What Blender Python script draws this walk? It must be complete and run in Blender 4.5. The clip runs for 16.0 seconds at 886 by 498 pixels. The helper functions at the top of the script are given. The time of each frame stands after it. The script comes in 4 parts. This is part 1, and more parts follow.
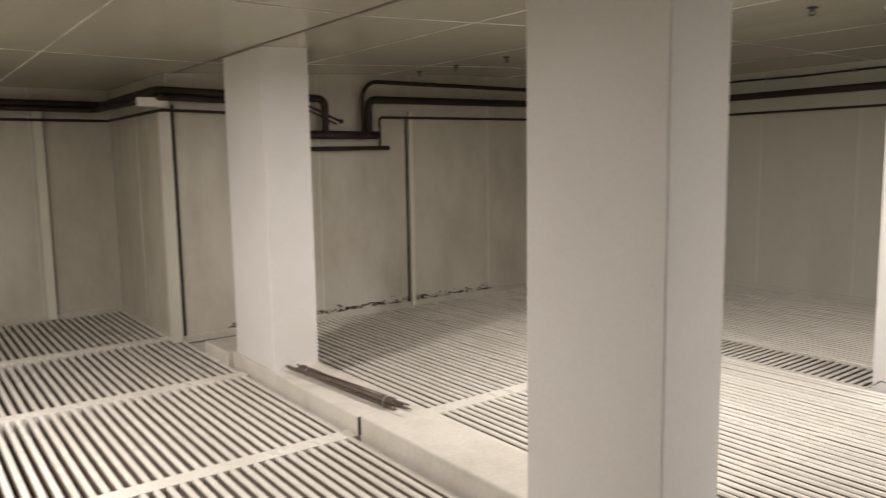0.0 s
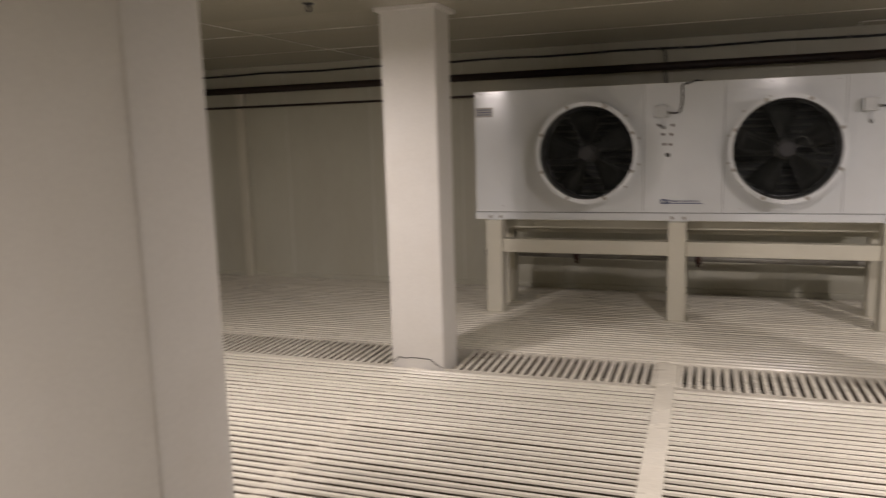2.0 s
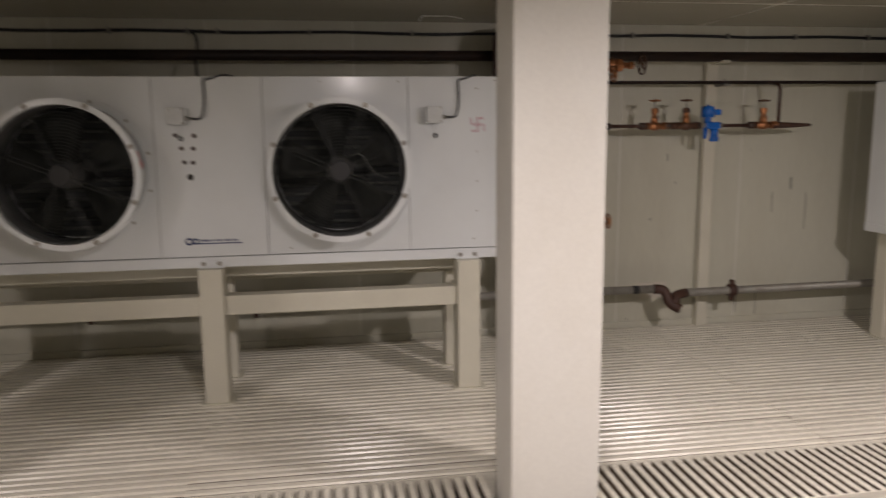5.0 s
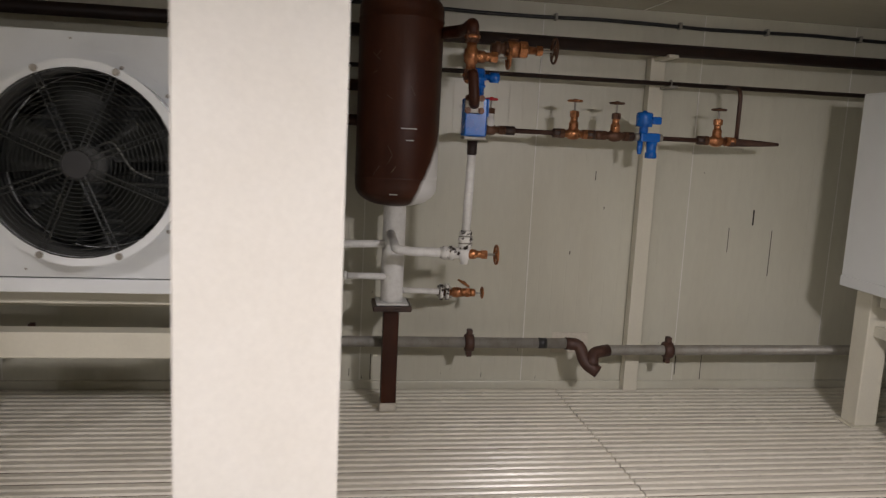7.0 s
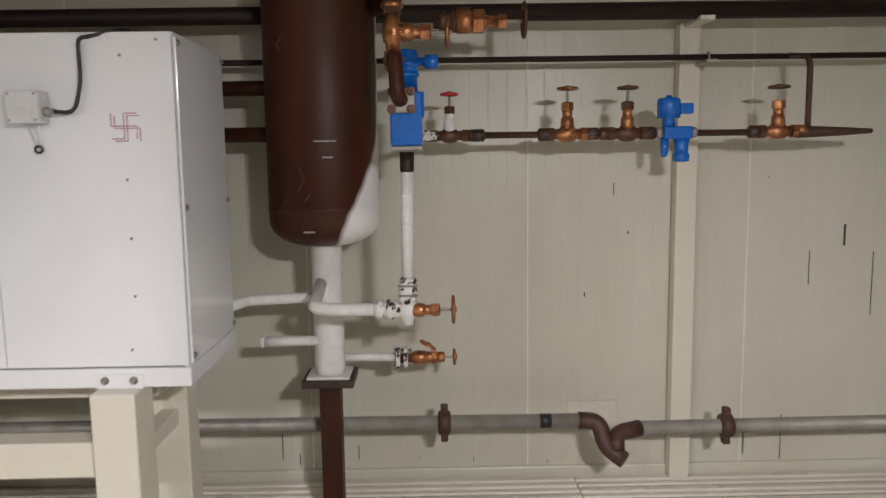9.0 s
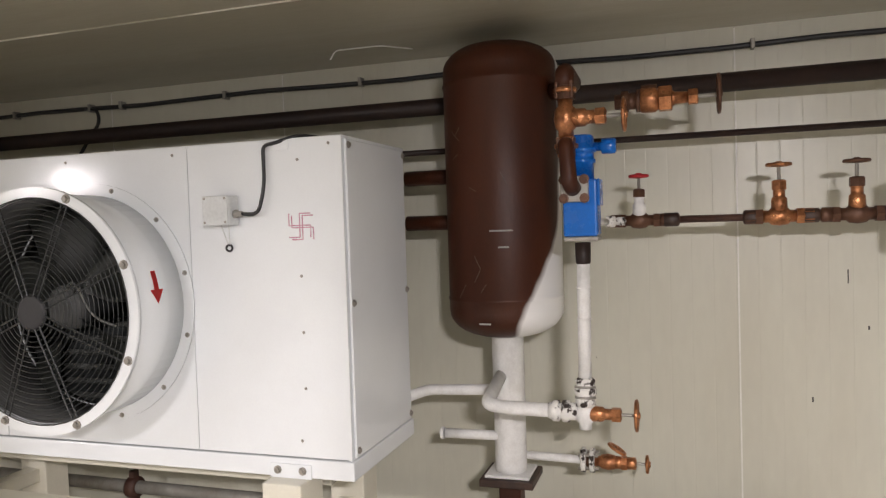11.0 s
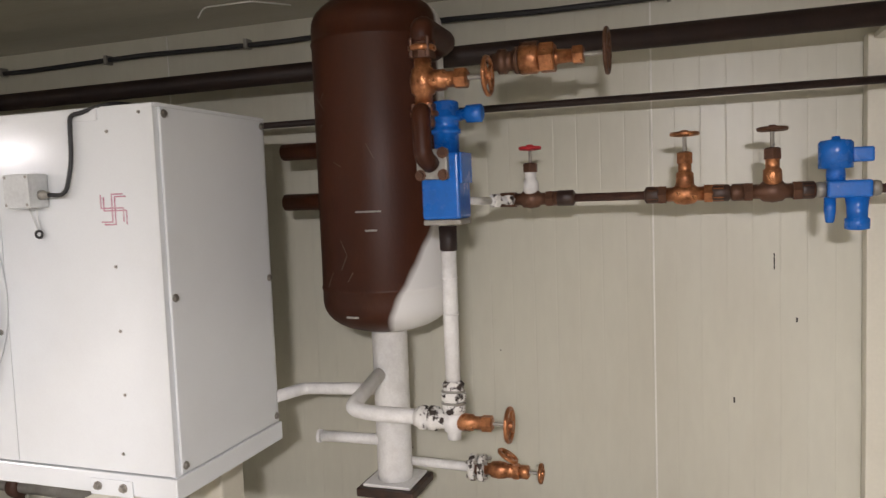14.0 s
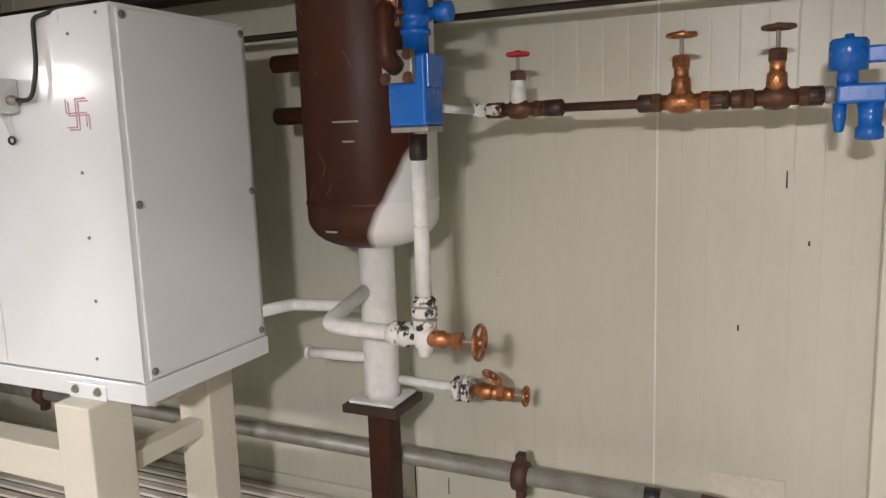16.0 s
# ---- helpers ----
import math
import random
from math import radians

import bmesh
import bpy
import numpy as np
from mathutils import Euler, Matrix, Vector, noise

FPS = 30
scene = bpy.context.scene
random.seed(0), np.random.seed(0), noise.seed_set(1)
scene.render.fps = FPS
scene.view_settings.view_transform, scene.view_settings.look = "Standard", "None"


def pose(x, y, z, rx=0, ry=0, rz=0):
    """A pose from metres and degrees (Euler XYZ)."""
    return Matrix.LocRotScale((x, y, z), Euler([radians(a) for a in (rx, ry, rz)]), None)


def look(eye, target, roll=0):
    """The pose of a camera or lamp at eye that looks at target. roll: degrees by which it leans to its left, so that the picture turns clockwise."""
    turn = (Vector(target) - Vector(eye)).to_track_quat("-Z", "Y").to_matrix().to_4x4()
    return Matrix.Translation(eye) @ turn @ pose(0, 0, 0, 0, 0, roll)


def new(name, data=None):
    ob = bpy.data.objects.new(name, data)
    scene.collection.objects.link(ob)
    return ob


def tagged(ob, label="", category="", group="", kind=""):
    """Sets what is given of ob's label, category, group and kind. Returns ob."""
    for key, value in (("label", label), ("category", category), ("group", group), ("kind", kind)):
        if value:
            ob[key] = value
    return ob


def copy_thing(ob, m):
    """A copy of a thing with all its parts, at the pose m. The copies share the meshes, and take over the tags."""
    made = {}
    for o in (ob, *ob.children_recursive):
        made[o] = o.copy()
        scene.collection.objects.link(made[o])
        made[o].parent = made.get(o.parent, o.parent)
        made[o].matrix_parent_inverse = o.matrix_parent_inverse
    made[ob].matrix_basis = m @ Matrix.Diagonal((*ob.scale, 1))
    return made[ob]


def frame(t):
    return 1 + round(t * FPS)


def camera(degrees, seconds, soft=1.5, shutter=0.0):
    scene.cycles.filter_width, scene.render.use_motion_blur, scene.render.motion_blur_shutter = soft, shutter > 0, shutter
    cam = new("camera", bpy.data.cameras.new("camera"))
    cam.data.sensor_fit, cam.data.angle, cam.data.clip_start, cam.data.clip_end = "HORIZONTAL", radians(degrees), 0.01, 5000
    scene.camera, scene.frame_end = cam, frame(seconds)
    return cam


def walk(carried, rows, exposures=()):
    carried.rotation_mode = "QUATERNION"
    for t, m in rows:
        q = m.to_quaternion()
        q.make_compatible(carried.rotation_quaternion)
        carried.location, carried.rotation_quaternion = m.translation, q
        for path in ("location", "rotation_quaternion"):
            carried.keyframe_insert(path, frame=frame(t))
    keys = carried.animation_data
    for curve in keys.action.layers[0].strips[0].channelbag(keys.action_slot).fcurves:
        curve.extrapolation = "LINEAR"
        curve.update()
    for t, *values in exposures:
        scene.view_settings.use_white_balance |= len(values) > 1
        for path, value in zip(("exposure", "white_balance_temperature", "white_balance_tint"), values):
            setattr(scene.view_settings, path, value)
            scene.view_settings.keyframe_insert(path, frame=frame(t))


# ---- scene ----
cam = camera(61.8, 16.0, soft=1.3, shutter=0.5)
METRES, EYE, TILT, LEAN, TURN = 6.9, 1.5, 0.0, 0.0, -38.0
PATH = [
    (0, (1.085, 0.149, 1.48), (2.281, 1.734, 1.239), -0.9),
    (0.5, (1.134, 0.096, 1.49), (2.488, 1.55, 1.254), -1.1),
    (1, (1.198, 0.068, 1.469), (2.705, 1.352, 1.182), -1.2),
    (1.5, (1.328, 0.12, 1.458), (3.007, 1.151, 1.115), -0.7),
    (2, (1.485, 0.169, 1.515), (3.35, 0.83, 1.22), -1.6),
    (2.5, (1.731, 0.195, 1.544), (3.641, 0.647, 1.157), -1.6),
    (3, (2.022, 0.217, 1.51), (3.989, 0.503, 1.287), 0.7),
    (3.5, (2.367, 0.126, 1.56), (4.338, 0.216, 1.237), 0.8),
    (4, (2.718, 0.014, 1.482), (4.692, -0.146, 1.204), -1.3),
    (4.5, (3.075, -0.139, 1.575), (5.045, -0.323, 1.285), -2.2),
    (5, (3.265, -0.307, 1.589), (5.215, -0.617, 1.271), -0.6),
    (5.2, (3.371, -0.402, 1.59), (5.305, -0.781, 1.25), 0.0),
    (7.3, (4.513, -1.483, 1.515), (6.47, -1.773, 1.226), 2.8),
    (7.5, (4.602, -1.548, 1.501), (6.565, -1.817, 1.231), 1.4),
    (8, (4.811, -1.794, 1.494), (6.799, -1.88, 1.3), 2.2),
    (8.5, (5.037, -2.027, 1.502), (7.017, -2.011, 1.217), 0.9),
    (9, (5.393, -2.141, 1.517), (7.378, -2.172, 1.269), -0.8),
    (9.5, (5.518, -2.253, 1.539), (7.499, -2.022, 1.382), 0.2),
    (10, (5.579, -2.393, 1.629), (7.499, -1.846, 1.497), 0.7),
    (10.2, (5.566, -2.375, 1.587), (7.479, -1.796, 1.514), -0.9),
    (12.3, (5.594, -2.392, 1.668), (7.47, -1.706, 1.581), -1.4),
    (12.5, (5.586, -2.433, 1.659), (7.45, -1.716, 1.557), -0.8),
    (13, (5.705, -2.51, 1.628), (7.577, -1.823, 1.471), -2.4),
    (13.5, (5.933, -2.609, 1.629), (7.839, -2.018, 1.491), -0.7),
    (14, (6.044, -2.739, 1.627), (7.928, -2.085, 1.479), -2.1),
    (14.5, (6.147, -2.9, 1.605), (7.962, -2.096, 1.365), 0.7),
    (15, (6.22, -2.961, 1.523), (8.007, -2.138, 1.165), -1.9),
    (15.5, (6.239, -2.966, 1.54), (8.027, -2.14, 1.188), -2.2),
    (16, (6.225, -2.967, 1.53), (8.02, -2.139, 1.226), -1.9),
]
EXPOSURES = [(0, 0.12, 6550, 10), (1.0, 0.0, 6500, 10), (1.5, -0.25, 6900, 14), (3, -0.38, 6850, 14), (4, -0.36, 6850, 14), (5.2, -0.38, 6800, 14), (7.3, -0.12, 6450, 11),
             (8.2, 0.06, 6350, 11), (9, 0.42, 6300, 10.5), (10, 0.82, 6400, 11), (13.5, 0.82, 6400, 11.5), (15.2, 0.66, 6400, 11), (16, 0.74, 6400, 11)]
walk(cam, [(t, look(eye, target, roll)) for t, eye, target, roll in PATH], EXPOSURES)

# ---- world and lamps ----
world = bpy.data.worlds.new("world")
scene.world = world
world.use_nodes = True
world.node_tree.nodes["Background"].inputs[0].default_value = (0.02, 0.02, 0.02, 1)
# flat round lamps hung under the ceiling: three over the middle aisle, one over the walkway
LAMPS = [(4.5, 2.75, 2.10, 56), (4.5, -0.6, 2.12, 46), (4.7, -3.05, 2.12, 108), (0.4, 3.9, 2.08, 118)]
for lx, ly, lz, watts in LAMPS:
    lamp = new("ceiling_light", bpy.data.lights.new("ceiling_light", "AREA"))
    lamp.data.energy, lamp.data.color = watts, (1.0, 0.925, 0.92)
    lamp.data.shape, lamp.data.size = "DISK", 0.26
    lamp.matrix_world = look((lx, ly, lz), (lx + (0.4 if ly < -3 else 0.001), ly, 0.0))

# ---- materials ----


def material(name, base, rough=0.5, metal=0.0, second=None, scale=6.0, amount=0.5, fine=90.0, bump=0.15,
             stretch=(1, 1, 1), spec=0.5, varied=0.0, coat=0.0, grainy=0.07, ribs=0.0, spread=(0.42, 0.72)):
    """Two scales of noise: broad stains towards the second colour, and fine grain in colour and relief."""
    m = bpy.data.materials.new(name)
    m.use_nodes = True
    nt = m.node_tree
    n, l = nt.nodes, nt.links
    p = n["Principled BSDF"]
    p.inputs["Metallic"].default_value = metal
    p.inputs["Specular IOR Level"].default_value = spec
    p.inputs["Coat Weight"].default_value = coat
    co = n.new("ShaderNodeTexCoord")
    mp = n.new("ShaderNodeMapping")
    mp.inputs["Scale"].default_value = stretch
    geo = n.new("ShaderNodeNewGeometry")
    l.new(geo.outputs["Position"], mp.inputs["Vector"])
    big = n.new("ShaderNodeTexNoise")
    big.inputs["Scale"].default_value, big.inputs["Detail"].default_value, big.inputs["Roughness"].default_value = scale, 6, 0.62
    l.new(mp.outputs[0], big.inputs["Vector"])
    ramp = n.new("ShaderNodeValToRGB")
    ramp.color_ramp.elements[0].position, ramp.color_ramp.elements[1].position = spread
    ramp.color_ramp.elements[0].color = (0, 0, 0, 1)
    ramp.color_ramp.elements[1].color = (amount, amount, amount, 1)
    l.new(big.outputs[0], ramp.inputs[0])
    mix = n.new("ShaderNodeMix")
    mix.data_type = "RGBA"
    second = second or tuple(c * 0.7 for c in base)
    mix.inputs[6].default_value, mix.inputs[7].default_value = (*base, 1), (*second, 1)
    l.new(ramp.outputs[0], mix.inputs[0])
    small = n.new("ShaderNodeTexNoise")
    small.inputs["Scale"].default_value, small.inputs["Detail"].default_value = fine, 4
    l.new(mp.outputs[0], small.inputs["Vector"])
    grain = n.new("ShaderNodeMix")
    grain.data_type, grain.blend_type = "RGBA", "MULTIPLY"
    gr = n.new("ShaderNodeMapRange")
    gr.inputs[1].default_value, gr.inputs[2].default_value, gr.inputs[3].default_value, gr.inputs[4].default_value = 0.3, 0.7, 1 - grainy, 1 + grainy * 0.6
    l.new(small.outputs[0], gr.inputs[0])
    comb = n.new("ShaderNodeCombineColor")
    for i in range(3):
        l.new(gr.outputs[0], comb.inputs[i])
    grain.inputs[0].default_value = 1
    l.new(mix.outputs[2], grain.inputs[6])
    l.new(comb.outputs[0], grain.inputs[7])
    out = grain.outputs[2]
    if varied:
        info = n.new("ShaderNodeObjectInfo")
        vr = n.new("ShaderNodeMapRange")
        vr.inputs[3].default_value, vr.inputs[4].default_value = 1 - varied, 1.0
        l.new(info.outputs["Random"], vr.inputs[0])
        hs = n.new("ShaderNodeHueSaturation")
        l.new(vr.outputs[0], hs.inputs["Value"])
        l.new(out, hs.inputs["Color"])
        out = hs.outputs[0]
    l.new(out, p.inputs["Base Color"])
    rr = n.new("ShaderNodeMapRange")
    rr.inputs[3].default_value, rr.inputs[4].default_value = max(0.03, rough - 0.12), min(1, rough + 0.14)
    l.new(big.outputs[0], rr.inputs[0])
    l.new(rr.outputs[0], p.inputs["Roughness"])
    bp = n.new("ShaderNodeBump")
    bp.inputs["Strength"].default_value, bp.inputs["Distance"].default_value = bump, 0.004
    l.new(small.outputs[0], bp.inputs["Height"])
    l.new(bp.outputs[0], p.inputs["Normal"])
    if ribs:
        sep = n.new("ShaderNodeSeparateXYZ")
        l.new(geo.outputs["Position"], sep.inputs[0])
        add = n.new("ShaderNodeMath")
        l.new(sep.outputs[0], add.inputs[0])
        l.new(sep.outputs[1], add.inputs[1])
        div = n.new("ShaderNodeMath")
        div.operation, div.inputs[1].default_value = "PINGPONG", ribs / 2
        l.new(add.outputs[0], div.inputs[0])
        cut = n.new("ShaderNodeMapRange")
        cut.inputs[1].default_value, cut.inputs[2].default_value = 0.0, 0.004
        l.new(div.outputs[0], cut.inputs[0])
        rb = n.new("ShaderNodeBump")
        rb.inputs["Strength"].default_value, rb.inputs["Distance"].default_value = 0.26, 0.002
        l.new(cut.outputs[0], rb.inputs["Height"])
        l.new(bp.outputs[0], rb.inputs["Normal"])
        l.new(rb.outputs[0], p.inputs["Normal"])
    return m


CREAM = (0.605, 0.597, 0.505)
M_WALL = material("cream_wall_panel", CREAM, 0.36, second=(0.50, 0.47, 0.375), scale=1.5, amount=0.5, fine=35, bump=0.04, stretch=(1, 1, 0.3), varied=0.05, grainy=0.025, ribs=0.085)
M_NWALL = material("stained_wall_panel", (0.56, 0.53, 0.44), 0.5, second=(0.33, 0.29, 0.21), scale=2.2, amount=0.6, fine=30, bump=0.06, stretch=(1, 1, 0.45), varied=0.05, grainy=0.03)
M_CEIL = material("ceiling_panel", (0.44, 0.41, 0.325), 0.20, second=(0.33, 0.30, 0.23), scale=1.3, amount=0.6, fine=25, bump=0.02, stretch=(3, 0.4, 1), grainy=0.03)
M_COL = material("column_paint", (0.70, 0.685, 0.645), 0.6, second=(0.62, 0.59, 0.53), scale=2, amount=0.45, fine=60, bump=0.1, grainy=0.03)
M_SLAT = material("painted_slat", (0.77, 0.735, 0.64), 0.28, second=(0.58, 0.54, 0.45), scale=4, amount=0.5, fine=70, bump=0.15, stretch=(1, 0.35, 1), varied=0.1)
# brown with the slat gaps' shade in its colour, also the ceiling fold
M_SIDE = material("gap_shade_and_seam_brown", (0.15, 0.115, 0.08), 0.8, second=(0.07, 0.055, 0.04), scale=5, amount=0.7, fine=60, bump=0.3)
M_SLAB = material("dark_slab", (0.16, 0.14, 0.11), 0.85, second=(0.08, 0.07, 0.055), scale=3, amount=0.8, fine=50, bump=0.4)
M_KERB = material("kerb_plaster", (0.62, 0.58, 0.50), 0.7, second=(0.42, 0.38, 0.31), scale=4, amount=0.55, fine=55, bump=0.35)
M_UNIT = material("white_powder_coat", (0.77, 0.80, 0.82), 0.13, second=(0.68, 0.70, 0.71), scale=3, amount=0.35, fine=160, bump=0.015, grainy=0.012)
M_STAND = material("cream_steel_paint", (0.68, 0.655, 0.555), 0.36, second=(0.58, 0.55, 0.45), scale=3, amount=0.4, fine=90, bump=0.04, grainy=0.025)
M_SEAL = material("white_sealant", (0.78, 0.77, 0.72), 0.5, scale=9, amount=0.3)
M_SEAM = material("worn_ceiling_seam", (0.43, 0.40, 0.32), 0.4, second=(0.85, 0.82, 0.74), scale=1.7, amount=0.8, fine=60, bump=0.1, spread=(0.46, 0.60))
M_DARK = material("dark_gap", (0.035, 0.03, 0.025), 0.8, scale=9, amount=0.4)
M_BLACKPIPE = material("dark_brown_pipe", (0.020, 0.012, 0.010), 0.52, second=(0.06, 0.032, 0.022), scale=9, amount=0.4, fine=120, bump=0.2, spec=0.35)
M_RED = material("red_oxide_primer", (0.060, 0.017, 0.007), 0.45, second=(0.022, 0.008, 0.005), scale=4, amount=0.75, fine=130, bump=0.18, spec=0.3, stretch=(1, 1, 0.4))
M_COPPER = material("copper_paint", (0.56, 0.245, 0.11), 0.30, 0.8, second=(0.15, 0.055, 0.025), scale=26, amount=0.95, fine=150, bump=0.4, grainy=0.15)
M_BROWNVALVE = material("weathered_bronze", (0.13, 0.062, 0.036), 0.45, 0.4, second=(0.06, 0.028, 0.018), scale=20, amount=0.7, fine=140, bump=0.25)
M_RUST = material("rusty_brown_fitting", (0.055, 0.024, 0.017), 0.55, second=(0.11, 0.05, 0.03), scale=18, amount=0.6, fine=140, bump=0.3)
M_DARKSLEEVE = material("dark_brown_sleeve", (0.03, 0.016, 0.012), 0.45, second=(0.09, 0.045, 0.028), scale=16, amount=0.7, fine=130, bump=0.25)
M_BLUE = material("blue_enamel", (0.01, 0.14, 0.55), 0.25, second=(0.01, 0.09, 0.38), scale=14, amount=0.5, fine=120, bump=0.08)
M_FROST = material("white_frost", (0.80, 0.80, 0.79), 0.75, second=(0.50, 0.48, 0.45), scale=20, amount=0.4, fine=160, bump=0.5)
M_STEEL = material("galvanised_steel", (0.35, 0.34, 0.31), 0.5, 0.4, second=(0.20, 0.17, 0.13), scale=12, amount=0.6, fine=140, bump=0.15)
M_BOLT = material("bolt_steel", (0.35, 0.33, 0.30), 0.4, 0.8, scale=40, amount=0.5)
M_BLACK = material("black_plastic", (0.02, 0.02, 0.022), 0.45, scale=20, amount=0.4)
M_COIL = material("dull_coil_fins", (0.06, 0.066, 0.066), 0.5, 0.5, second=(0.05, 0.055, 0.055), scale=10, amount=0.7, fine=220, bump=0.4, stretch=(1, 6, 0.3))
M_BLADE = material("grey_green_blade", (0.05, 0.054, 0.048), 0.42, second=(0.03, 0.032, 0.028), scale=7, amount=0.6, fine=90, bump=0.08)
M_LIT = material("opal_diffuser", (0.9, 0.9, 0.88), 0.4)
M_LIT.node_tree.nodes["Principled BSDF"].inputs["Emission Color"].default_value = (1, 0.96, 0.93, 1)
M_LIT.node_tree.nodes["Principled BSDF"].inputs["Emission Strength"].default_value = 14
M_TUBE = material("dusty_coil_tube", (0.20, 0.205, 0.19), 0.5, 0.4, second=(0.08, 0.08, 0.075), scale=14, amount=0.8, stretch=(1, 0.6, 2))
M_DULLDARK = material("dull_dark_grey", (0.09, 0.092, 0.09), 0.6, second=(0.05, 0.05, 0.05), scale=8, amount=0.5)
M_FLECK = material("flaking_frosted_joint", (0.76, 0.75, 0.72), 0.7, second=(0.035, 0.025, 0.02), scale=30, amount=1.0, fine=160, bump=0.5, spread=(0.52, 0.57))
M_WIRE = material("grey_guard_wire", (0.05, 0.053, 0.053), 0.4, 0.5, scale=30, amount=0.4)
M_REDWHEEL = material("red_wheel_paint", (0.5, 0.02, 0.03), 0.4, scale=30, amount=0.5)
M_REDMARK = material("red_sticker", (0.65, 0.02, 0.015), 0.45, scale=30, amount=0.2)
M_MARKER = material("faded_marker_ink", (0.50, 0.22, 0.30), 0.6, second=(0.68, 0.55, 0.60), scale=60, amount=0.9)
M_NAVY = material("navy_print", (0.03, 0.05, 0.16), 0.5, scale=30, amount=0.3)
M_PLATE = material("grey_rating_plate", (0.36, 0.35, 0.33), 0.4, 0.3, scale=30, amount=0.5)
M_STICK = material("dry_rusty_sticks", (0.10, 0.075, 0.055), 0.75, second=(0.2, 0.15, 0.11), scale=40, amount=0.7, bump=0.4)
M_JBOX = material("light_grey_plastic", (0.62, 0.64, 0.64), 0.4, scale=20, amount=0.3)



def frosted(name, z_low, z_high, turn_low, turn_high):
    """Primer paint with rime that has crept round the cold side of the vessel."""
    m = material(name, (0.060, 0.017, 0.007), 0.45, second=(0.022, 0.008, 0.005), scale=4, amount=0.75, fine=130, bump=0.18, spec=0.3, stretch=(1, 1, 0.4))
    nt = m.node_tree
    n, l = nt.nodes, nt.links
    p = n["Principled BSDF"]
    old = p.inputs["Base Color"].links[0].from_socket
    co = n.new("ShaderNodeTexCoord")
    sep = n.new("ShaderNodeSeparateXYZ")
    l.new(co.outputs["Object"], sep.inputs[0])

    def calc(op, a, b=None):
        k = n.new("ShaderNodeMath")
        k.operation = op
        for i, v in enumerate((a, b)):
            if v is None:
                continue
            if isinstance(v, (int, float)):
                k.inputs[i].default_value = v
            else:
                l.new(v, k.inputs[i])
        return k.outputs[0]
    turn = calc("ARCTAN2", calc("MULTIPLY", sep.outputs[1], -1.0), calc("MULTIPLY", sep.outputs[0], -1.0))
    rise = n.new("ShaderNodeMapRange")
    rise.inputs[1].default_value, rise.inputs[2].default_value = z_low, z_high
    rise.inputs[3].default_value, rise.inputs[4].default_value = radians(turn_low), radians(turn_high)
    rise.interpolation_type = "SMOOTHSTEP"
    l.new(sep.outputs[2], rise.inputs[0])
    wob = n.new("ShaderNodeTexNoise")
    wob.inputs["Scale"].default_value = 7
    l.new(co.outputs["Object"], wob.inputs["Vector"])
    edge = calc("SUBTRACT", calc("SUBTRACT", turn, rise.outputs[0]), calc("MULTIPLY", calc("SUBTRACT", wob.outputs[0], 0.5), 0.2))
    soft = n.new("ShaderNodeMapRange")
    soft.inputs[1].default_value, soft.inputs[2].default_value = 0.0, 0.12
    l.new(edge, soft.inputs[0])
    mx = n.new("ShaderNodeMix")
    mx.data_type = "RGBA"
    mx.inputs[7].default_value = (0.80, 0.80, 0.79, 1)
    l.new(soft.outputs[0], mx.inputs[0])
    l.new(old, mx.inputs[6])
    l.new(mx.outputs[2], p.inputs["Base Color"])
    return m


# ---- mesh helpers ----


def box(bm, x0, x1, y0, y1, z0, z1, bevel=0.0, segs=2):
    r = bmesh.ops.create_cube(bm, size=1, matrix=Matrix.LocRotScale(((x0 + x1) / 2, (y0 + y1) / 2, (z0 + z1) / 2), None, (abs(x1 - x0), abs(y1 - y0), abs(z1 - z0))))
    if bevel:
        es = {e for v in r["verts"] for e in v.link_edges}
        bmesh.ops.bevel(bm, geom=list(es), offset=bevel, segments=segs, affect="EDGES", profile=0.5)
    return bm


def basis(d):
    d = Vector(d).normalized()
    return d.to_track_quat("Z", "Y").to_matrix()


def lathe(bm, start, direction, profile, seg=20):
    """Turn a profile of (along, radius) about the line from start in direction; closed at both ends."""
    m, o = basis(direction), Vector(start)
    rings = []
    for a, r in profile:
        rings.append([bm.verts.new(o + m @ Vector((r * math.cos(2 * math.pi * i / seg), r * math.sin(2 * math.pi * i / seg), a))) for i in range(seg)])
    for p, q in zip(rings, rings[1:]):
        for i in range(seg):
            f = bm.faces.new((p[i], p[(i + 1) % seg], q[(i + 1) % seg], q[i]))
            f.smooth = seg > 8
    bm.faces.new(rings[0][::-1])
    bm.faces.new(rings[-1])
    return bm


def rod(bm, a, b, r, seg=14):
    a, b = Vector(a), Vector(b)
    return lathe(bm, a, b - a, [(0, r), ((b - a).length, r)], seg)


def bent(points, radius, steps=6):
    """The corner points of a pipe with rounded bends."""
    pts = [Vector(p) for p in points]
    out = [pts[0]]
    for p, c, q in zip(pts, pts[1:], pts[2:]):
        u, v = (p - c), (q - c)
        k = min(radius, u.length * 0.48, v.length * 0.48)
        a, b = c + u.normalized() * k, c + v.normalized() * k
        for i in range(steps + 1):
            s = i / steps
            out.append(a * (1 - s) ** 2 + c * 2 * s * (1 - s) + b * s * s)
    out.append(pts[-1])
    return out


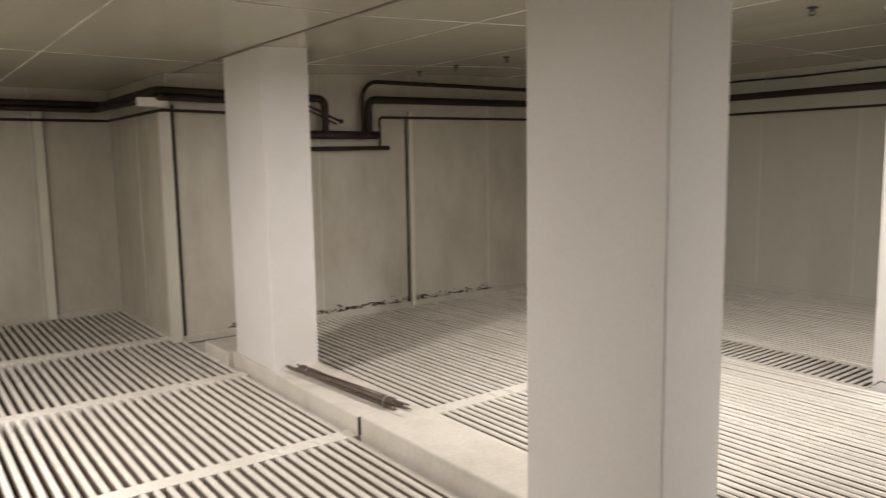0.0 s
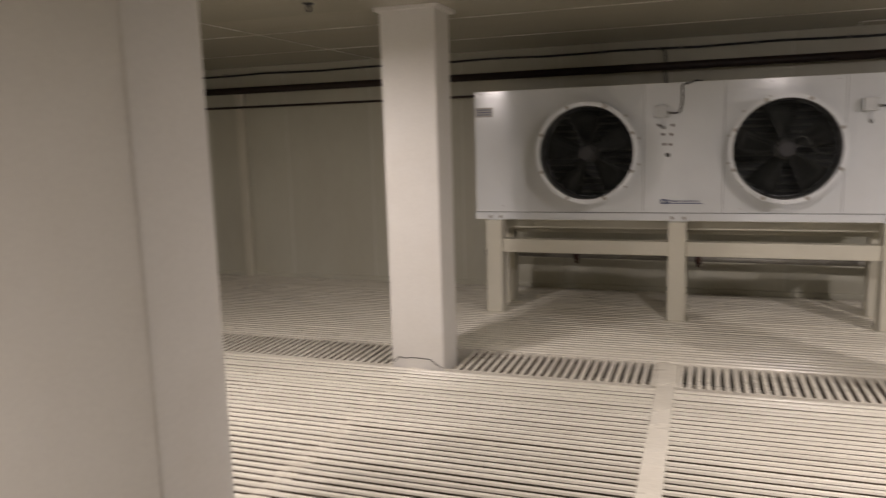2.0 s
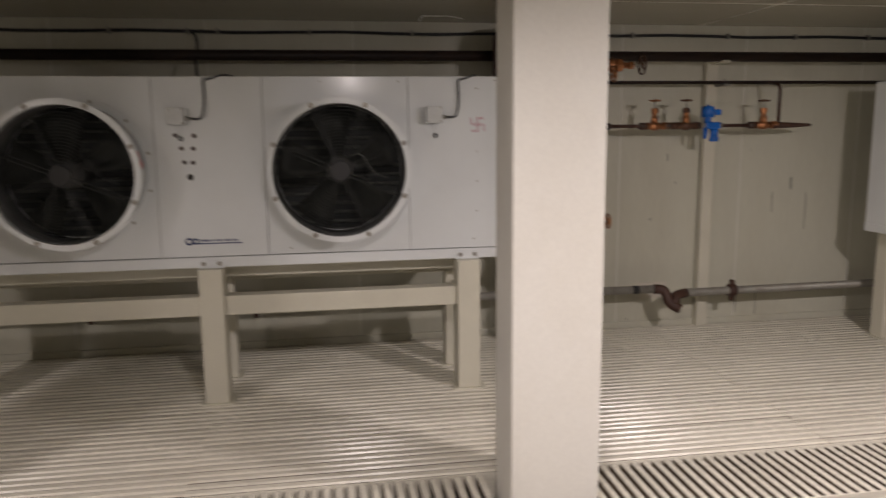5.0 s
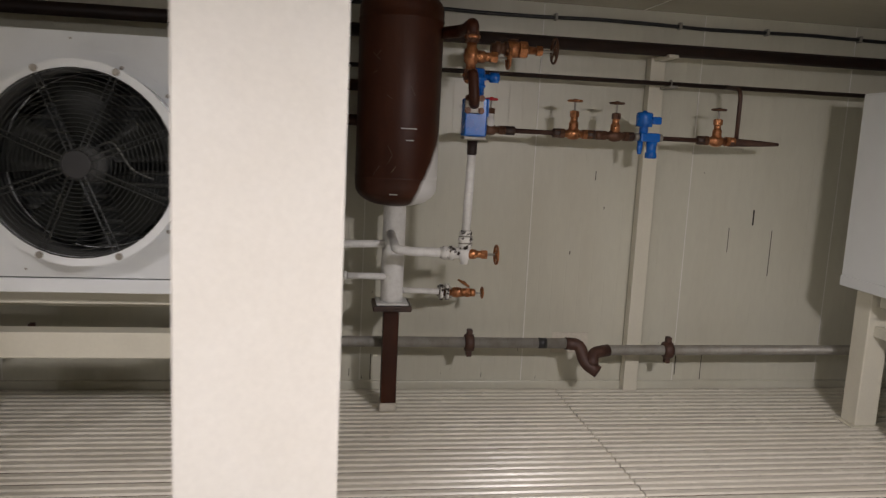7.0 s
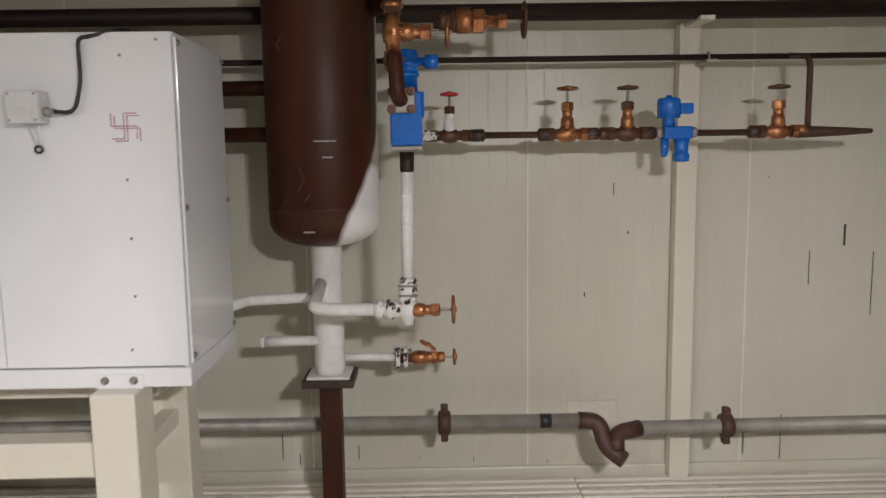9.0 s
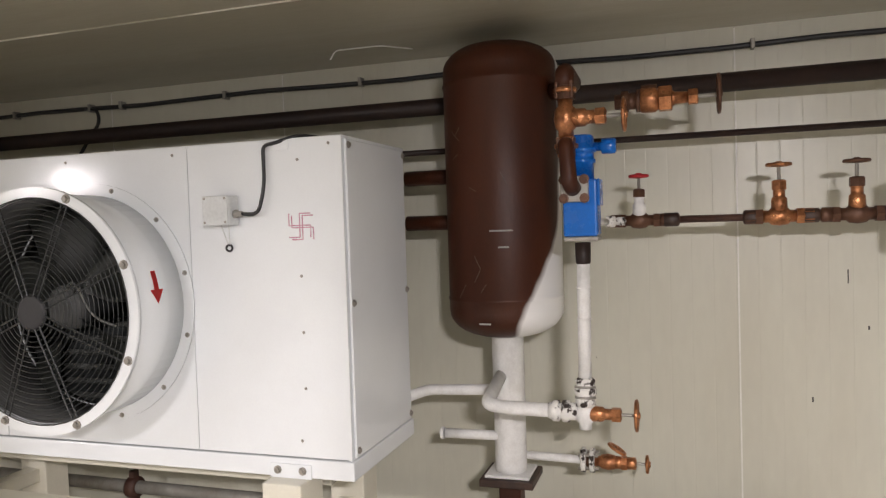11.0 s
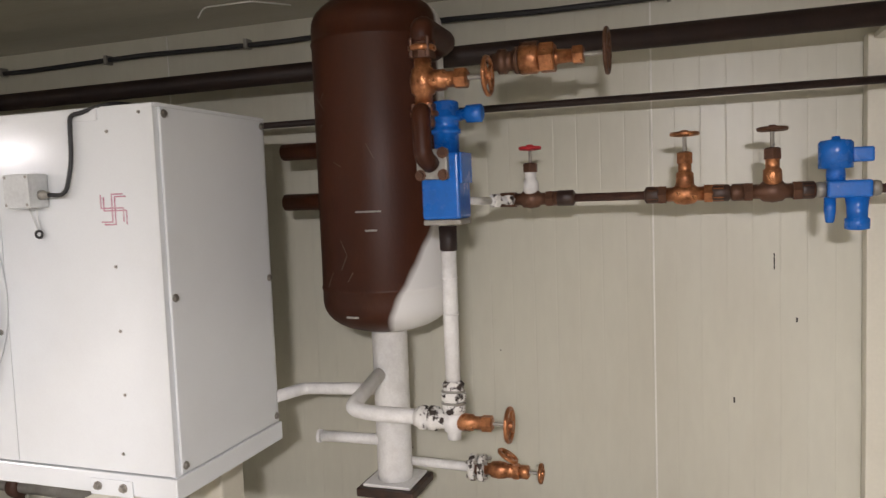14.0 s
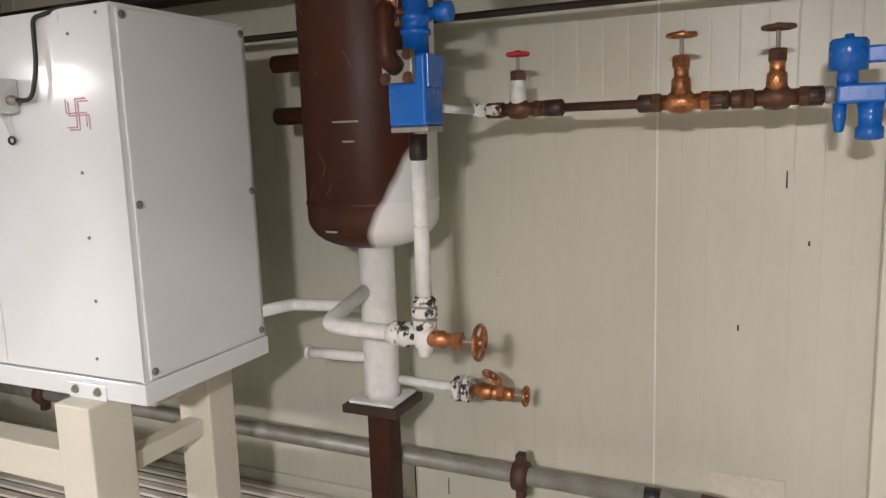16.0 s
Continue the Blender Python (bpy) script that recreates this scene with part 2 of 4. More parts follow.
def sweep(bm, points, r, seg=12, bend=0.06):
    pts = bent(points, bend) if bend else [Vector(p) for p in points]
    rings, ref = [], None
    for i, p in enumerate(pts):
        d = (pts[min(i + 1, len(pts) - 1)] - pts[max(i - 1, 0)]).normalized()
        if ref is None:
            ref = d.orthogonal().normalized()
        ref = (ref - d * ref.dot(d)).normalized()
        w = d.cross(ref)
        rings.append([bm.verts.new(p + (ref * math.cos(2 * math.pi * k / seg) + w * math.sin(2 * math.pi * k / seg)) * r) for k in range(seg)])
    for p, q in zip(rings, rings[1:]):
        for i in range(seg):
            bm.faces.new((p[i], p[(i + 1) % seg], q[(i + 1) % seg], q[i])).smooth = True
    bm.faces.new(rings[0][::-1])
    bm.faces.new(rings[-1])
    return bm


def ring(bm, centre, direction, radius, wire, seg=48, sides=5):
    m, o = basis(direction), Vector(centre)
    loops = []
    for i in range(seg):
        a = 2 * math.pi * i / seg
        e = Vector((math.cos(a), math.sin(a), 0))
        loops.append([bm.verts.new(o + m @ (e * (radius + wire * math.cos(2 * math.pi * k / sides)) + Vector((0, 0, wire * math.sin(2 * math.pi * k / sides))))) for k in range(sides)])
    for i in range(seg):
        p, q = loops[i], loops[(i + 1) % seg]
        for k in range(sides):
            bm.faces.new((p[k], q[k], q[(k + 1) % sides], p[(k + 1) % sides])).smooth = True
    return bm


def tube(bm, start, direction, length, outer, inner, seg=64):
    m, o = basis(direction), Vector(start)
    rs = []
    for a, r in ((0, inner), (0, outer), (length, outer), (length, inner)):
        rs.append([bm.verts.new(o + m @ Vector((r * math.cos(2 * math.pi * i / seg), r * math.sin(2 * math.pi * i / seg), a))) for i in range(seg)])
    for k in range(4):
        p, q = rs[k], rs[(k + 1) % 4]
        for i in range(seg):
            bm.faces.new((p[i], p[(i + 1) % seg], q[(i + 1) % seg], q[i])).smooth = k in (1, 3)
    return bm


def holed(bm, x0, x1, y0, y1, z0, z1, cy, cz, r, seg=64):
    """A plate across x with a round hole."""
    def border(a):
        c, s = math.cos(a), math.sin(a)
        k = min([((y1 if c > 0 else y0) - cy) / c if abs(c) > 1e-6 else 1e9, ((z1 if s > 0 else z0) - cz) / s if abs(s) > 1e-6 else 1e9])
        return cy + c * k, cz + s * k
    angles = [2 * math.pi * i / seg for i in range(seg)] + [math.atan2(z - cz, y - cy) % (2 * math.pi) for y in (y0, y1) for z in (z0, z1)]
    angles.sort()
    sides = []
    for x in (x0, x1):
        sides.append(([bm.verts.new((x, cy + r * math.cos(a), cz + r * math.sin(a))) for a in angles], [bm.verts.new((x, *border(a))) for a in angles]))
    k = len(angles)
    for i in range(k):
        j = (i + 1) % k
        (a, b), (c, d) = sides
        bm.faces.new((a[i], a[j], b[j], b[i]))
        bm.faces.new((c[i], d[i], d[j], c[j]))
        bm.faces.new((a[i], c[i], c[j], a[j]))
        bm.faces.new((b[i], b[j], d[j], d[i]))
    return bm


def root_of(ob):
    while ob.parent:
        ob = ob.parent
    return ob


def thing(name, place, label, category, group="", kind=""):
    e = new(name)
    e.location = place
    e.empty_display_size = 0.1
    return tagged(e, label, category, group, kind)


def mesh_of(name, bm, mat):
    bmesh.ops.recalc_face_normals(bm, faces=bm.faces)
    me = bpy.data.meshes.new(name)
    bm.to_mesh(me)
    bm.free()
    me.materials.append(mat)
    return me


def part(name, bm, mat, parent, label=""):
    """Link a bmesh, built at its place in the world, as one mesh under a thing or a part."""
    bmesh.ops.translate(bm, verts=bm.verts, vec=-root_of(parent).location)
    ob = new(name, mesh_of(name, bm, mat))
    ob.parent = parent
    return tagged(ob, label) if label else ob


def piece(name, bm, mat, label="", category="", kind="structure", group=""):
    ob = new(name, mesh_of(name, bm, mat))
    return tagged(ob, label, category, group, kind)


B = bmesh.new

# ---- the room ----
EAST, NORTH, BAY, SOUTH, WEST, TOP = 8.78, 6.31, 8.08, -8.7, -1.9, 2.355
BAYX = 2.96


def panel_wall(name, mat, label, along, fixed, lo, hi, out, first):
    """A wall of upright insulated panels with sealed joints. along: the axis that it runs; out: which way its back lies."""
    w = thing(name, (0, 0, 0), label, "wall", kind="structure")
    edges = [lo]
    p = first
    while p < hi - 0.05:
        if p > lo + 0.05:
            edges.append(p)
        p += 1.02
    edges.append(hi)
    for a, b in zip(edges, edges[1:]):
        bm = B()
        f0, f1 = sorted((fixed, fixed + out * 0.12))
        if along == "y":
            box(bm, f0, f1, a + 0.002, b - 0.002, -0.14, TOP + 0.05)
        else:
            box(bm, a + 0.002, b - 0.002, f0, f1, -0.14, TOP + 0.05)
        part("panel", bm, mat, w)
    for a in edges[1:-1]:
        bm = B()
        f0, f1 = sorted((fixed + out * 0.05, fixed - out * 0.0025))
        if along == "y":
            box(bm, f0, f1, a - 0.003, a + 0.003, 0.0, TOP)
        else:
            box(bm, a - 0.003, a + 0.003, f0, f1, 0.0, TOP)
        part("joint_bead", bm, M_SEAL, w)
    # skirting bead at the floor
    bm = B()
    f0, f1 = sorted((fixed + out * 0.05, fixed - out * 0.02))
    if along == "y":
        box(bm, f0, f1, lo, hi, -0.02, 0.045, 0.008)
    else:
        box(bm, lo, hi, f0, f1, -0.02, 0.045, 0.008)
    part("skirting", bm, mat, w)
    return w


panel_wall("wall_east", M_WALL, "cream insulated wall panels with white sealed joints", "y", EAST, SOUTH, NORTH, 1, -8.705)
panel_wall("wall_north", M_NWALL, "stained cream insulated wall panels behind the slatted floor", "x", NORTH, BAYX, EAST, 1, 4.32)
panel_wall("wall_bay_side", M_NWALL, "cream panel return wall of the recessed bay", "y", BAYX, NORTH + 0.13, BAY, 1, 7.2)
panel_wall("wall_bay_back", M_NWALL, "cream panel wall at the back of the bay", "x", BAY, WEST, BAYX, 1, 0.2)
panel_wall("wall_south", M_WALL, "cream insulated end wall panels", "x", SOUTH, WEST, EAST, -1, -0.8)
panel_wall("wall_west", M_WALL, "cream insulated wall panels behind the walkway", "y", WEST, SOUTH, BAY, -1, -8.0)

# folded ceiling of panels with seam beads, one mesh: low over the walkway, rising over the middle aisle
FOLDS = [(WEST - 0.12, 2.215), (3.03, 2.20), (5.95, 2.345), (EAST + 0.12, 2.362)]


def ceiling_z(x):
    for (xa, za), (xb, zb) in zip(FOLDS, FOLDS[1:]):
        if x <= xb:
            return za + (zb - za) * (x - xa) / (xb - xa)
    return FOLDS[-1][1]


bm = B()
rows = []
for x, z in FOLDS:
    rows.append([bm.verts.new(c) for c in ((x, SOUTH - 0.12, z), (x, BAY + 0.12, z), (x, BAY + 0.12, z + 0.12), (x, SOUTH - 0.12, z + 0.12))])
for p, q in zip(rows, rows[1:]):
    for k in range(4):
        bm.faces.new((p[k], p[(k + 1) % 4], q[(k + 1) % 4], q[k]))
bm.faces.new(rows[0])
bm.faces.new(rows[-1])
plain = len(bm.faces)
for x in (0.75, 1.97, 3.82, 5.0, 6.6, 7.75):
    z = ceiling_z(x)
    box(bm, x - 0.004, x + 0.004, SOUTH, BAY, z - 0.003, z + 0.01)
bm.faces.ensure_lookup_table()
for f in bm.faces[plain:]:
    f.material_index = 1
seams = len(bm.faces)
for y in (-7.6, -5.4, -3.2, 3.45, 5.55):
    for (xa, za), (xb, zb) in zip(FOLDS, FOLDS[1:]):
        r = bmesh.ops.create_cube(bm, size=1)["verts"]
        for v in r:
            far = v.co.x > 0
            v.co = ((xb if far else xa), y + v.co.y * 0.008, (zb if far else za) - 0.0025 + (0.012 if v.co.z > 0 else 0.0))
bm.faces.ensure_lookup_table()
for f in bm.faces[seams:]:
    f.material_index = 1
dark = len(bm.faces)
box(bm, 3.018, 3.042, SOUTH, BAY, 2.1975, 2.21)
bm.faces.ensure_lookup_table()
for f in bm.faces[dark:]:
    f.material_index = 2
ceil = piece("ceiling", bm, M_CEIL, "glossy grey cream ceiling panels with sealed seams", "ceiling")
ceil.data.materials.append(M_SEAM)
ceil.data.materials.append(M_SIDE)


def column(x0, x1, y0, y1, z0, label):
    c = thing("column", ((x0 + x1) / 2, (y0 + y1) / 2, z0), label, "column", "columns", "structure")
    bm = B()
    box(bm, x0, x1, y0, y1, -0.138, ceiling_z(x1) + 0.02, 0.008, 3)
    part("shaft", bm, M_COL, c)
    if x0 > 4:
        cz = ceiling_z(x0)
        bm = B()
        box(bm, x0 - 0.03, x1 + 0.03, y0 - 0.03, y1 + 0.03, cz - 0.022, cz + 0.02, 0.006)
        part("cap", bm, M_COL, c)
    bm = B()
    rnd = random.Random(int(y0 * 100))
    prev = (y0 + 0.01, 0.02)
    for i in range(1, 9):
        q = (y0 + 0.01 + (y1 - y0 - 0.02) * i / 8, 0.075 + rnd.uniform(-0.006, 0.006) + (-0.04 if i in (1, 8) else 0))
        rod(bm, (x0 - 0.001, prev[0], z0 + prev[1]), (x0 - 0.001, q[0], z0 + q[1]), 0.003, 5)
        prev = q
    part("crack", bm, M_DARK, c, "dark crack in the plaster at the foot")
    return c


column(3.064, 3.393, 1.587, 2.235, 0.0, "broad white painted rectangular column on the kerb")
column(3.064, 3.393, 4.653, 5.295, 0.0, "broad white painted rectangular column on the kerb")
column(5.972, 6.256, 1.775, 2.148, -0.02, "white painted square column beside the grating strip")
column(6.04, 6.32, -1.40, -1.022, -0.02, "white painted square column with a cracked foot")

# kerb between the broad columns
k = thing("kerb", (3.22, 3.4, 0), "white plastered kerb between the broad columns", "kerb", kind="structure")
for y0, y1, x0, h in ((1.56, 3.53, 3.05, 0.105), (3.532, 5.33, 3.04, 0.10), (5.332, 5.80, 3.0, 0.10)):
    bm = B()
    box(bm, x0, 3.395, y0, y1, -0.13, h, 0.012, 3)
    part("kerb_block", bm, M_KERB, k)
bm = B()
box(bm, 3.036, 3.05, 3.518, 3.526, 0.0, 0.101)
part("joint", bm, M_DARK, k)

# ---- large ceiling and wall fittings ----
for lx, ly, lz, watts in LAMPS:
    top = ceiling_z(lx) + 0.004
    b = thing("ceiling_lamp", (lx, ly, top), "white hung ceiling lamp with a round opal diffuser, lit", "lamp", "ceiling lamps")
    bm = B()
    lathe(bm, (lx, ly, top), (0, 0, -1), [(0, 0.05), (0.012, 0.05), (0.02, 0.012), (0.03, 0.010)], 20)
    part("canopy", bm, M_JBOX, b)
    bm = B()
    rod(bm, (lx, ly, top - 0.028), (lx, ly, lz + 0.113), 0.009, 10)
    part("stem", bm, M_JBOX, b)
    bm = B()
    lathe(bm, (lx, ly, lz + 0.115), (0, 0, -1), [(0, 0.03), (0.006, 0.12), (0.022, 0.138), (0.024, 0.132)], 32)
    part("housing", bm, M_JBOX, b)
    bm = B()
    lathe(bm, (lx, ly, lz + 0.015), (0, 0, -1), [(-0.075, 0.135), (-0.07, 0.141), (-0.004, 0.141), (0, 0.137)], 32)
    part("diffuser", bm, M_LIT, b, "glowing opal diffuser")


# ---- air coolers ----
BOLTS = {}


def screws(parent, name, mat, spots, r=0.007, d=(-1, 0, 0), t=0.006):
    """Bolt heads with washers, each a part of its own on one shared mesh."""
    key = (r, d, t, mat.name)
    if key not in BOLTS:
        bm = bmesh.new()
        lathe(bm, (0, 0, 0), d, [(0, r * 1.5), (t * 0.35, r * 1.5), (t * 0.4, r), (t, r * 0.9)], 8)
        BOLTS[key] = mesh_of(name, bm, mat)
    for s in spots:
        ob = new(name, BOLTS[key])
        ob.parent = parent
        ob.location = Vector(s) - root_of(parent).location


UX0, UX1, UY0, UY1, UZ0, UZ1 = 7.67, 8.205, -1.375, 2.04, 0.81, 1.90
FANS = (1.055, -0.395)
FZ, FR = 1.371, 0.37


def air_cooler():
    u = thing("air_cooler", ((UX0 + UX1) / 2, (UY0 + UY1) / 2, UZ0), "white metal twin-fan air cooler on a cream steel stand", "air cooler", "air coolers")
    bm = B()
    t = 0.012
    box(bm, UX0 + 0.006, UX1, UY0, UY1, UZ1 - t, UZ1, 0.003)
    box(bm, UX0 + 0.006, UX1, UY1 - t, UY1, UZ0 + 0.06, UZ1 - t)
    box(bm, UX0 + 0.006, UX1, UY0 + 0.004, UY0 + 0.004 + t, UZ0 + 0.06, UZ1 - t)
    box(bm, UX1 - t, UX1, UY0 + t, UY1 - t, UZ0 + 0.06, UZ1 - t)
    part("casing", bm, M_UNIT, u)
    bm = B()
    box(bm, UX0 - 0.006, UX1 + 0.004, UY0 - 0.006, UY1 + 0.006, UZ0, UZ0 + 0.062, 0.004)
    part("base_tray", bm, M_UNIT, u)
    bm = B()
    box(bm, UX0 + 0.02, UX1 - 0.02, UY0 - 0.006, UY0 + 0.003, UZ0 + 0.068, UZ1 - 0.012, 0.003)
    part("side_panel", bm, M_UNIT, u)
    z0, z1 = UZ0 + 0.067, UZ1 - 0.004
    for y0, y1, cy in ((0.63, UY1, FANS[0]), (0.028, 0.63, None), (-0.808, 0.028, FANS[1]), (UY0, -0.808, None)):
        bm = B()
        if cy is None:
            box(bm, UX0, UX0 + 0.006, y0 + 0.0015, y1 - 0.0015, z0, z1)
        else:
            holed(bm, UX0, UX0 + 0.006, y0 + 0.0015, y1 - 0.0015, z0, z1, cy, FZ, FR - 0.01)
        part("front_panel", bm, M_UNIT, u)
    bm = B()
    box(bm, 7.93, 8.18, UY0 + 0.03, UY1 - 0.03, UZ0 + 0.07, UZ1 - 0.03)
    coil_block = part("coil", bm, M_COIL, u, "dark finned cooling coil")
    for i in range(17):
        z = UZ0 + 0.11 + i * 0.057
        bm = B()
        rod(bm, (7.915, UY0 + 0.05, z), (7.915, UY1 - 0.05, z), 0.011, 8)
        part("coil_tube", bm, M_TUBE, coil_block)
    for cy in FANS:
        bm = B()
        tube(bm, (UX0 + 0.001, cy, FZ), (-1, 0, 0), 0.235, FR + 0.010, FR - 0.004)
        cowl = part("cowl", bm, M_UNIT, u)
        # thin dark grey tube along the inside of the cowl
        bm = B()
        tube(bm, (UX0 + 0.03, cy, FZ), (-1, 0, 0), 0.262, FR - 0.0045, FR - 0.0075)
        part("inner_face", bm, M_DULLDARK, cowl, "dull dark inner face of the cowl")
        bm = B()
        tube(bm, (UX0 - 0.236, cy, FZ), (-1, 0, 0), 0.014, FR + 0.030, FR - 0.004)
        part("front_ring", bm, M_UNIT, cowl)
        bm = B()
        tube(bm, (UX0 - 0.0015, cy, FZ), (-1, 0, 0), 0.006, FR + 0.05, FR + 0.006)
        part("back_flange", bm, M_UNIT, cowl)
        for i in range(8):
            a = 2 * math.pi * (i + 0.5) / 8
            screws(cowl, "bolt", M_BOLT, [(UX0 - 0.25, cy + (FR + 0.016) * math.cos(a), FZ + (FR + 0.016) * math.sin(a))], 0.010, t=0.012)
        for i in range(12):
            a = 2 * math.pi * (i + 0.5) / 12
            screws(cowl, "bolt", M_BOLT, [(UX0 - 0.007, cy + (FR + 0.034) * math.cos(a), FZ + (FR + 0.034) * math.sin(a))], 0.006, t=0.008)
        # guard
        gx = UX0 - 0.252
        bm = B()
        ring(bm, (gx - 0.001, cy, FZ), (1, 0, 0), 0.366, 0.0022, 44, 4)
        guard = part("guard", bm, M_WIRE, u, "round wire fan guard")
        for i in range(18):
            bm = B()
            ring(bm, (gx - 0.012 * math.cos(i / 19 * 1.5), cy, FZ), (1, 0, 0), 0.06 + i * 0.017, 0.0018, 44, 4)
            part("guard_ring", bm, M_WIRE, guard)
        for i in range(8):
            a = 2 * math.pi * (i + 0.5) / 8
            c, sn = math.cos(a), math.sin(a)
            bm = B()
            for s in (-0.011, 0.011):
                rod(bm, (gx - 0.014, cy + 0.05 * c - s * sn, FZ + 0.05 * sn + s * c), (gx + 0.001, cy + (FR - 0.004) * c - s * sn, FZ + (FR - 0.004) * sn + s * c), 0.0032, 6)
            part("guard_spoke", bm, M_WIRE, guard)
        bm = B()
        lathe(bm, (gx - 0.006, cy, FZ), (-1, 0, 0), [(0, 0.058), (0.008, 0.058), (0.012, 0.05)], 28)
        part("guard_cap", bm, M_BLACK, guard)
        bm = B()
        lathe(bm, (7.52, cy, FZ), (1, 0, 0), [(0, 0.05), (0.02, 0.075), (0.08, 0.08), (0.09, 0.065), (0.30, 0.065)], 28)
        motor = part("motor", bm, M_DULLDARK, u)
        for i in range(5):
            a0 = 2 * math.pi * i / 5 + 0.2
            bm = B()
            grid = []
            for j in range(5):
                r = 0.07 + (FR - 0.10) * j / 4
                row = []
                for q in range(5):
                    w = (q / 4 - 0.5)
                    a = a0 + w * (0.80 - 0.10 * j / 4)
                    x = 7.60 + w * (0.15 - 0.05 * j / 4)
                    row.append(bm.verts.new((x, cy + r * math.cos(a), FZ + r * math.sin(a))))
                grid.append(row)
            for j in range(4):
                for q in range(4):
                    bm.faces.new((grid[j][q], grid[j][q + 1], grid[j + 1][q + 1], grid[j + 1][q])).smooth = True
            bmesh.ops.solidify(bm, geom=bm.faces[:], thickness=0.004)
            part("fan_blade", bm, M_BLADE, motor)
        bm = B()
        sweep(bm, [(7.50, cy - 0.05, FZ + 0.07), (7.46, cy - 0.12, FZ + 0.10), (7.46, cy - 0.19, FZ - 0.02), (7.47, cy - 0.27, FZ - 0.05)], 0.004, 8, 0.05)
        part("motor_cable", bm, M_TUBE if cy < 0 else M_WIRE, u)
        # direction arrow on the cowl
        bm = B()
        rr, a0 = FR + 0.0125, math.pi - 0.16
        def on(x, a):
            return bm.verts.new((x, cy + rr * math.cos(a), FZ + rr * math.sin(a)))
        steps = [a0 - 0.16 + 0.16 * q / 6 for q in range(7)]
        rows = [(on(7.525, a), on(7.547, a)) for a in steps]
        for (p, q), (r, t) in zip(rows, rows[1:]):
            bm.faces.new((p, q, t, r))
        rows = [(on(7.536 - 0.03 * (1 - q / 5), a0 + 0.12 * q / 5), on(7.536 + 0.03 * (1 - q / 5) + 0.0004, a0 + 0.12 * q / 5)) for q in range(6)]
        for (p, q), (r, t) in zip(rows, rows[1:]):
            bm.faces.new((p, q, t, r))
        bmesh.ops.solidify(bm, geom=bm.faces[:], thickness=0.001)
        part("arrow_sticker", bm, M_REDMARK, cowl, "red arrow sticker")
        # junction box beside each fan
        jy = cy - 0.56
        bm = B()
        box(bm, UX0 - 0.062, UX0 - 0.001, jy - 0.047, jy + 0.047, 1.63, 1.725, 0.006)
        jb = part("junction_box", bm, M_JBOX, u)
        bm = B()
        box(bm, UX0 - 0.069, UX0 - 0.0625, jy - 0.046, jy + 0.046, 1.631, 1.724, 0.002)
        part("lid", bm, M_JBOX, jb)
        screws(jb, "screw", M_BOLT, [(UX0 - 0.0695, jy + a * 0.038, 1.6775 + b * 0.038) for a in (-1, 1) for b in (-1, 1)], 0.003, t=0.002)
        bm = B()
        lathe(bm, (UX0 - 0.03, jy - 0.046, 1.665), (0, -1, 0), [(0, 0.014), (0.012, 0.014), (0.014, 0.010), (0.03, 0.009)], 10)
        part("gland", bm, M_STEEL, jb)
        bm = B()
        sweep(bm, [(UX0 - 0.03, jy - 0.07, 1.665), (UX0 - 0.03, jy - 0.135, 1.66), (UX0 - 0.02, jy - 0.155, 1.75), (UX0 - 0.012, jy - 0.15, 1.88), (UX0 - 0.01, jy - 0.19, 1.885), (UX0 + 0.02, jy - 0.26, UZ1 + 0.01), (UX0 + 0.2, jy - 0.30, UZ1 + 0.01)], 0.0062, 8, 0.04)
        part("cable", bm, M_BLACK, u, "black power cable")
        bm = B()
        box(bm, UX0 - 0.003, UX0 - 0.0005, jy - 0.235, jy - 0.12, 1.862, 1.893, 0.001)
        part("cable_plate", bm, M_UNIT, u)
        bm = B()
        ring(bm, (UX0 - 0.014, jy - 0.012, 1.555), (1, 0.25, 0), 0.010, 0.0038, 16, 6)
        hook = part("hook", bm, M_BLACK, u)
        bm = B()
        for k in (-0.017, 0.012):
            rod(bm, (UX0 - 0.014, jy - 0.012 + k * 0.2, 1.566), (UX0 - 0.02, jy + k, 1.632), 0.0022, 6)
        part("cord", bm, M_JBOX, hook, "white hanging cord")
    screws(u, "screw", M_BOLT, [(UX0 - 0.001, y, z) for y, z in ((1.98, 1.875), (1.9, 1.875), (-0.3, 1.87), (-0.75, 1.87), (-1.33, 1.875), (-1.22, 1.83),
                                              (-1.22, 1.46), (-1.22, 1.28), (-1.22, 1.10), (-1.20, 0.93), (1.8, 0.93), (-0.1, 0.91))], 0.0034, t=0.004)
    screws(u, "screw", M_BOLT, [(x, UY0 - 0.006, z) for x in (UX0 + 0.035, UX1 - 0.03) for z in (UZ0 + 0.09, 1.37, UZ1 - 0.03)], 0.008, (0, -1, 0), 0.008)
    screws(u, "hole_cap", M_RUST, [(UX0 - 0.0005, y, z) for y, z in ((0.513, 1.573), (0.412, 1.57), (0.484, 1.50), (0.42, 1.498), (0.472, 1.421), (0.426, 1.419))], 0.0085, t=0.007)
    bm = B()
    lathe(bm, (UX0 - 0.0005, 0.446, 1.337), (-1, 0, 0), [(0, 0.018), (0.003, 0.016)], 12)
    part("plug", bm, M_DARK, u)
    bm = B()
    box(bm, UX0 - 0.003, UX0 - 0.0005, 1.88, 2.03, 1.685, 1.765, 0.001)
    plate = part("rating_plate", bm, M_PLATE, u, "grey metal rating plate with unreadable print")
    bm = B()
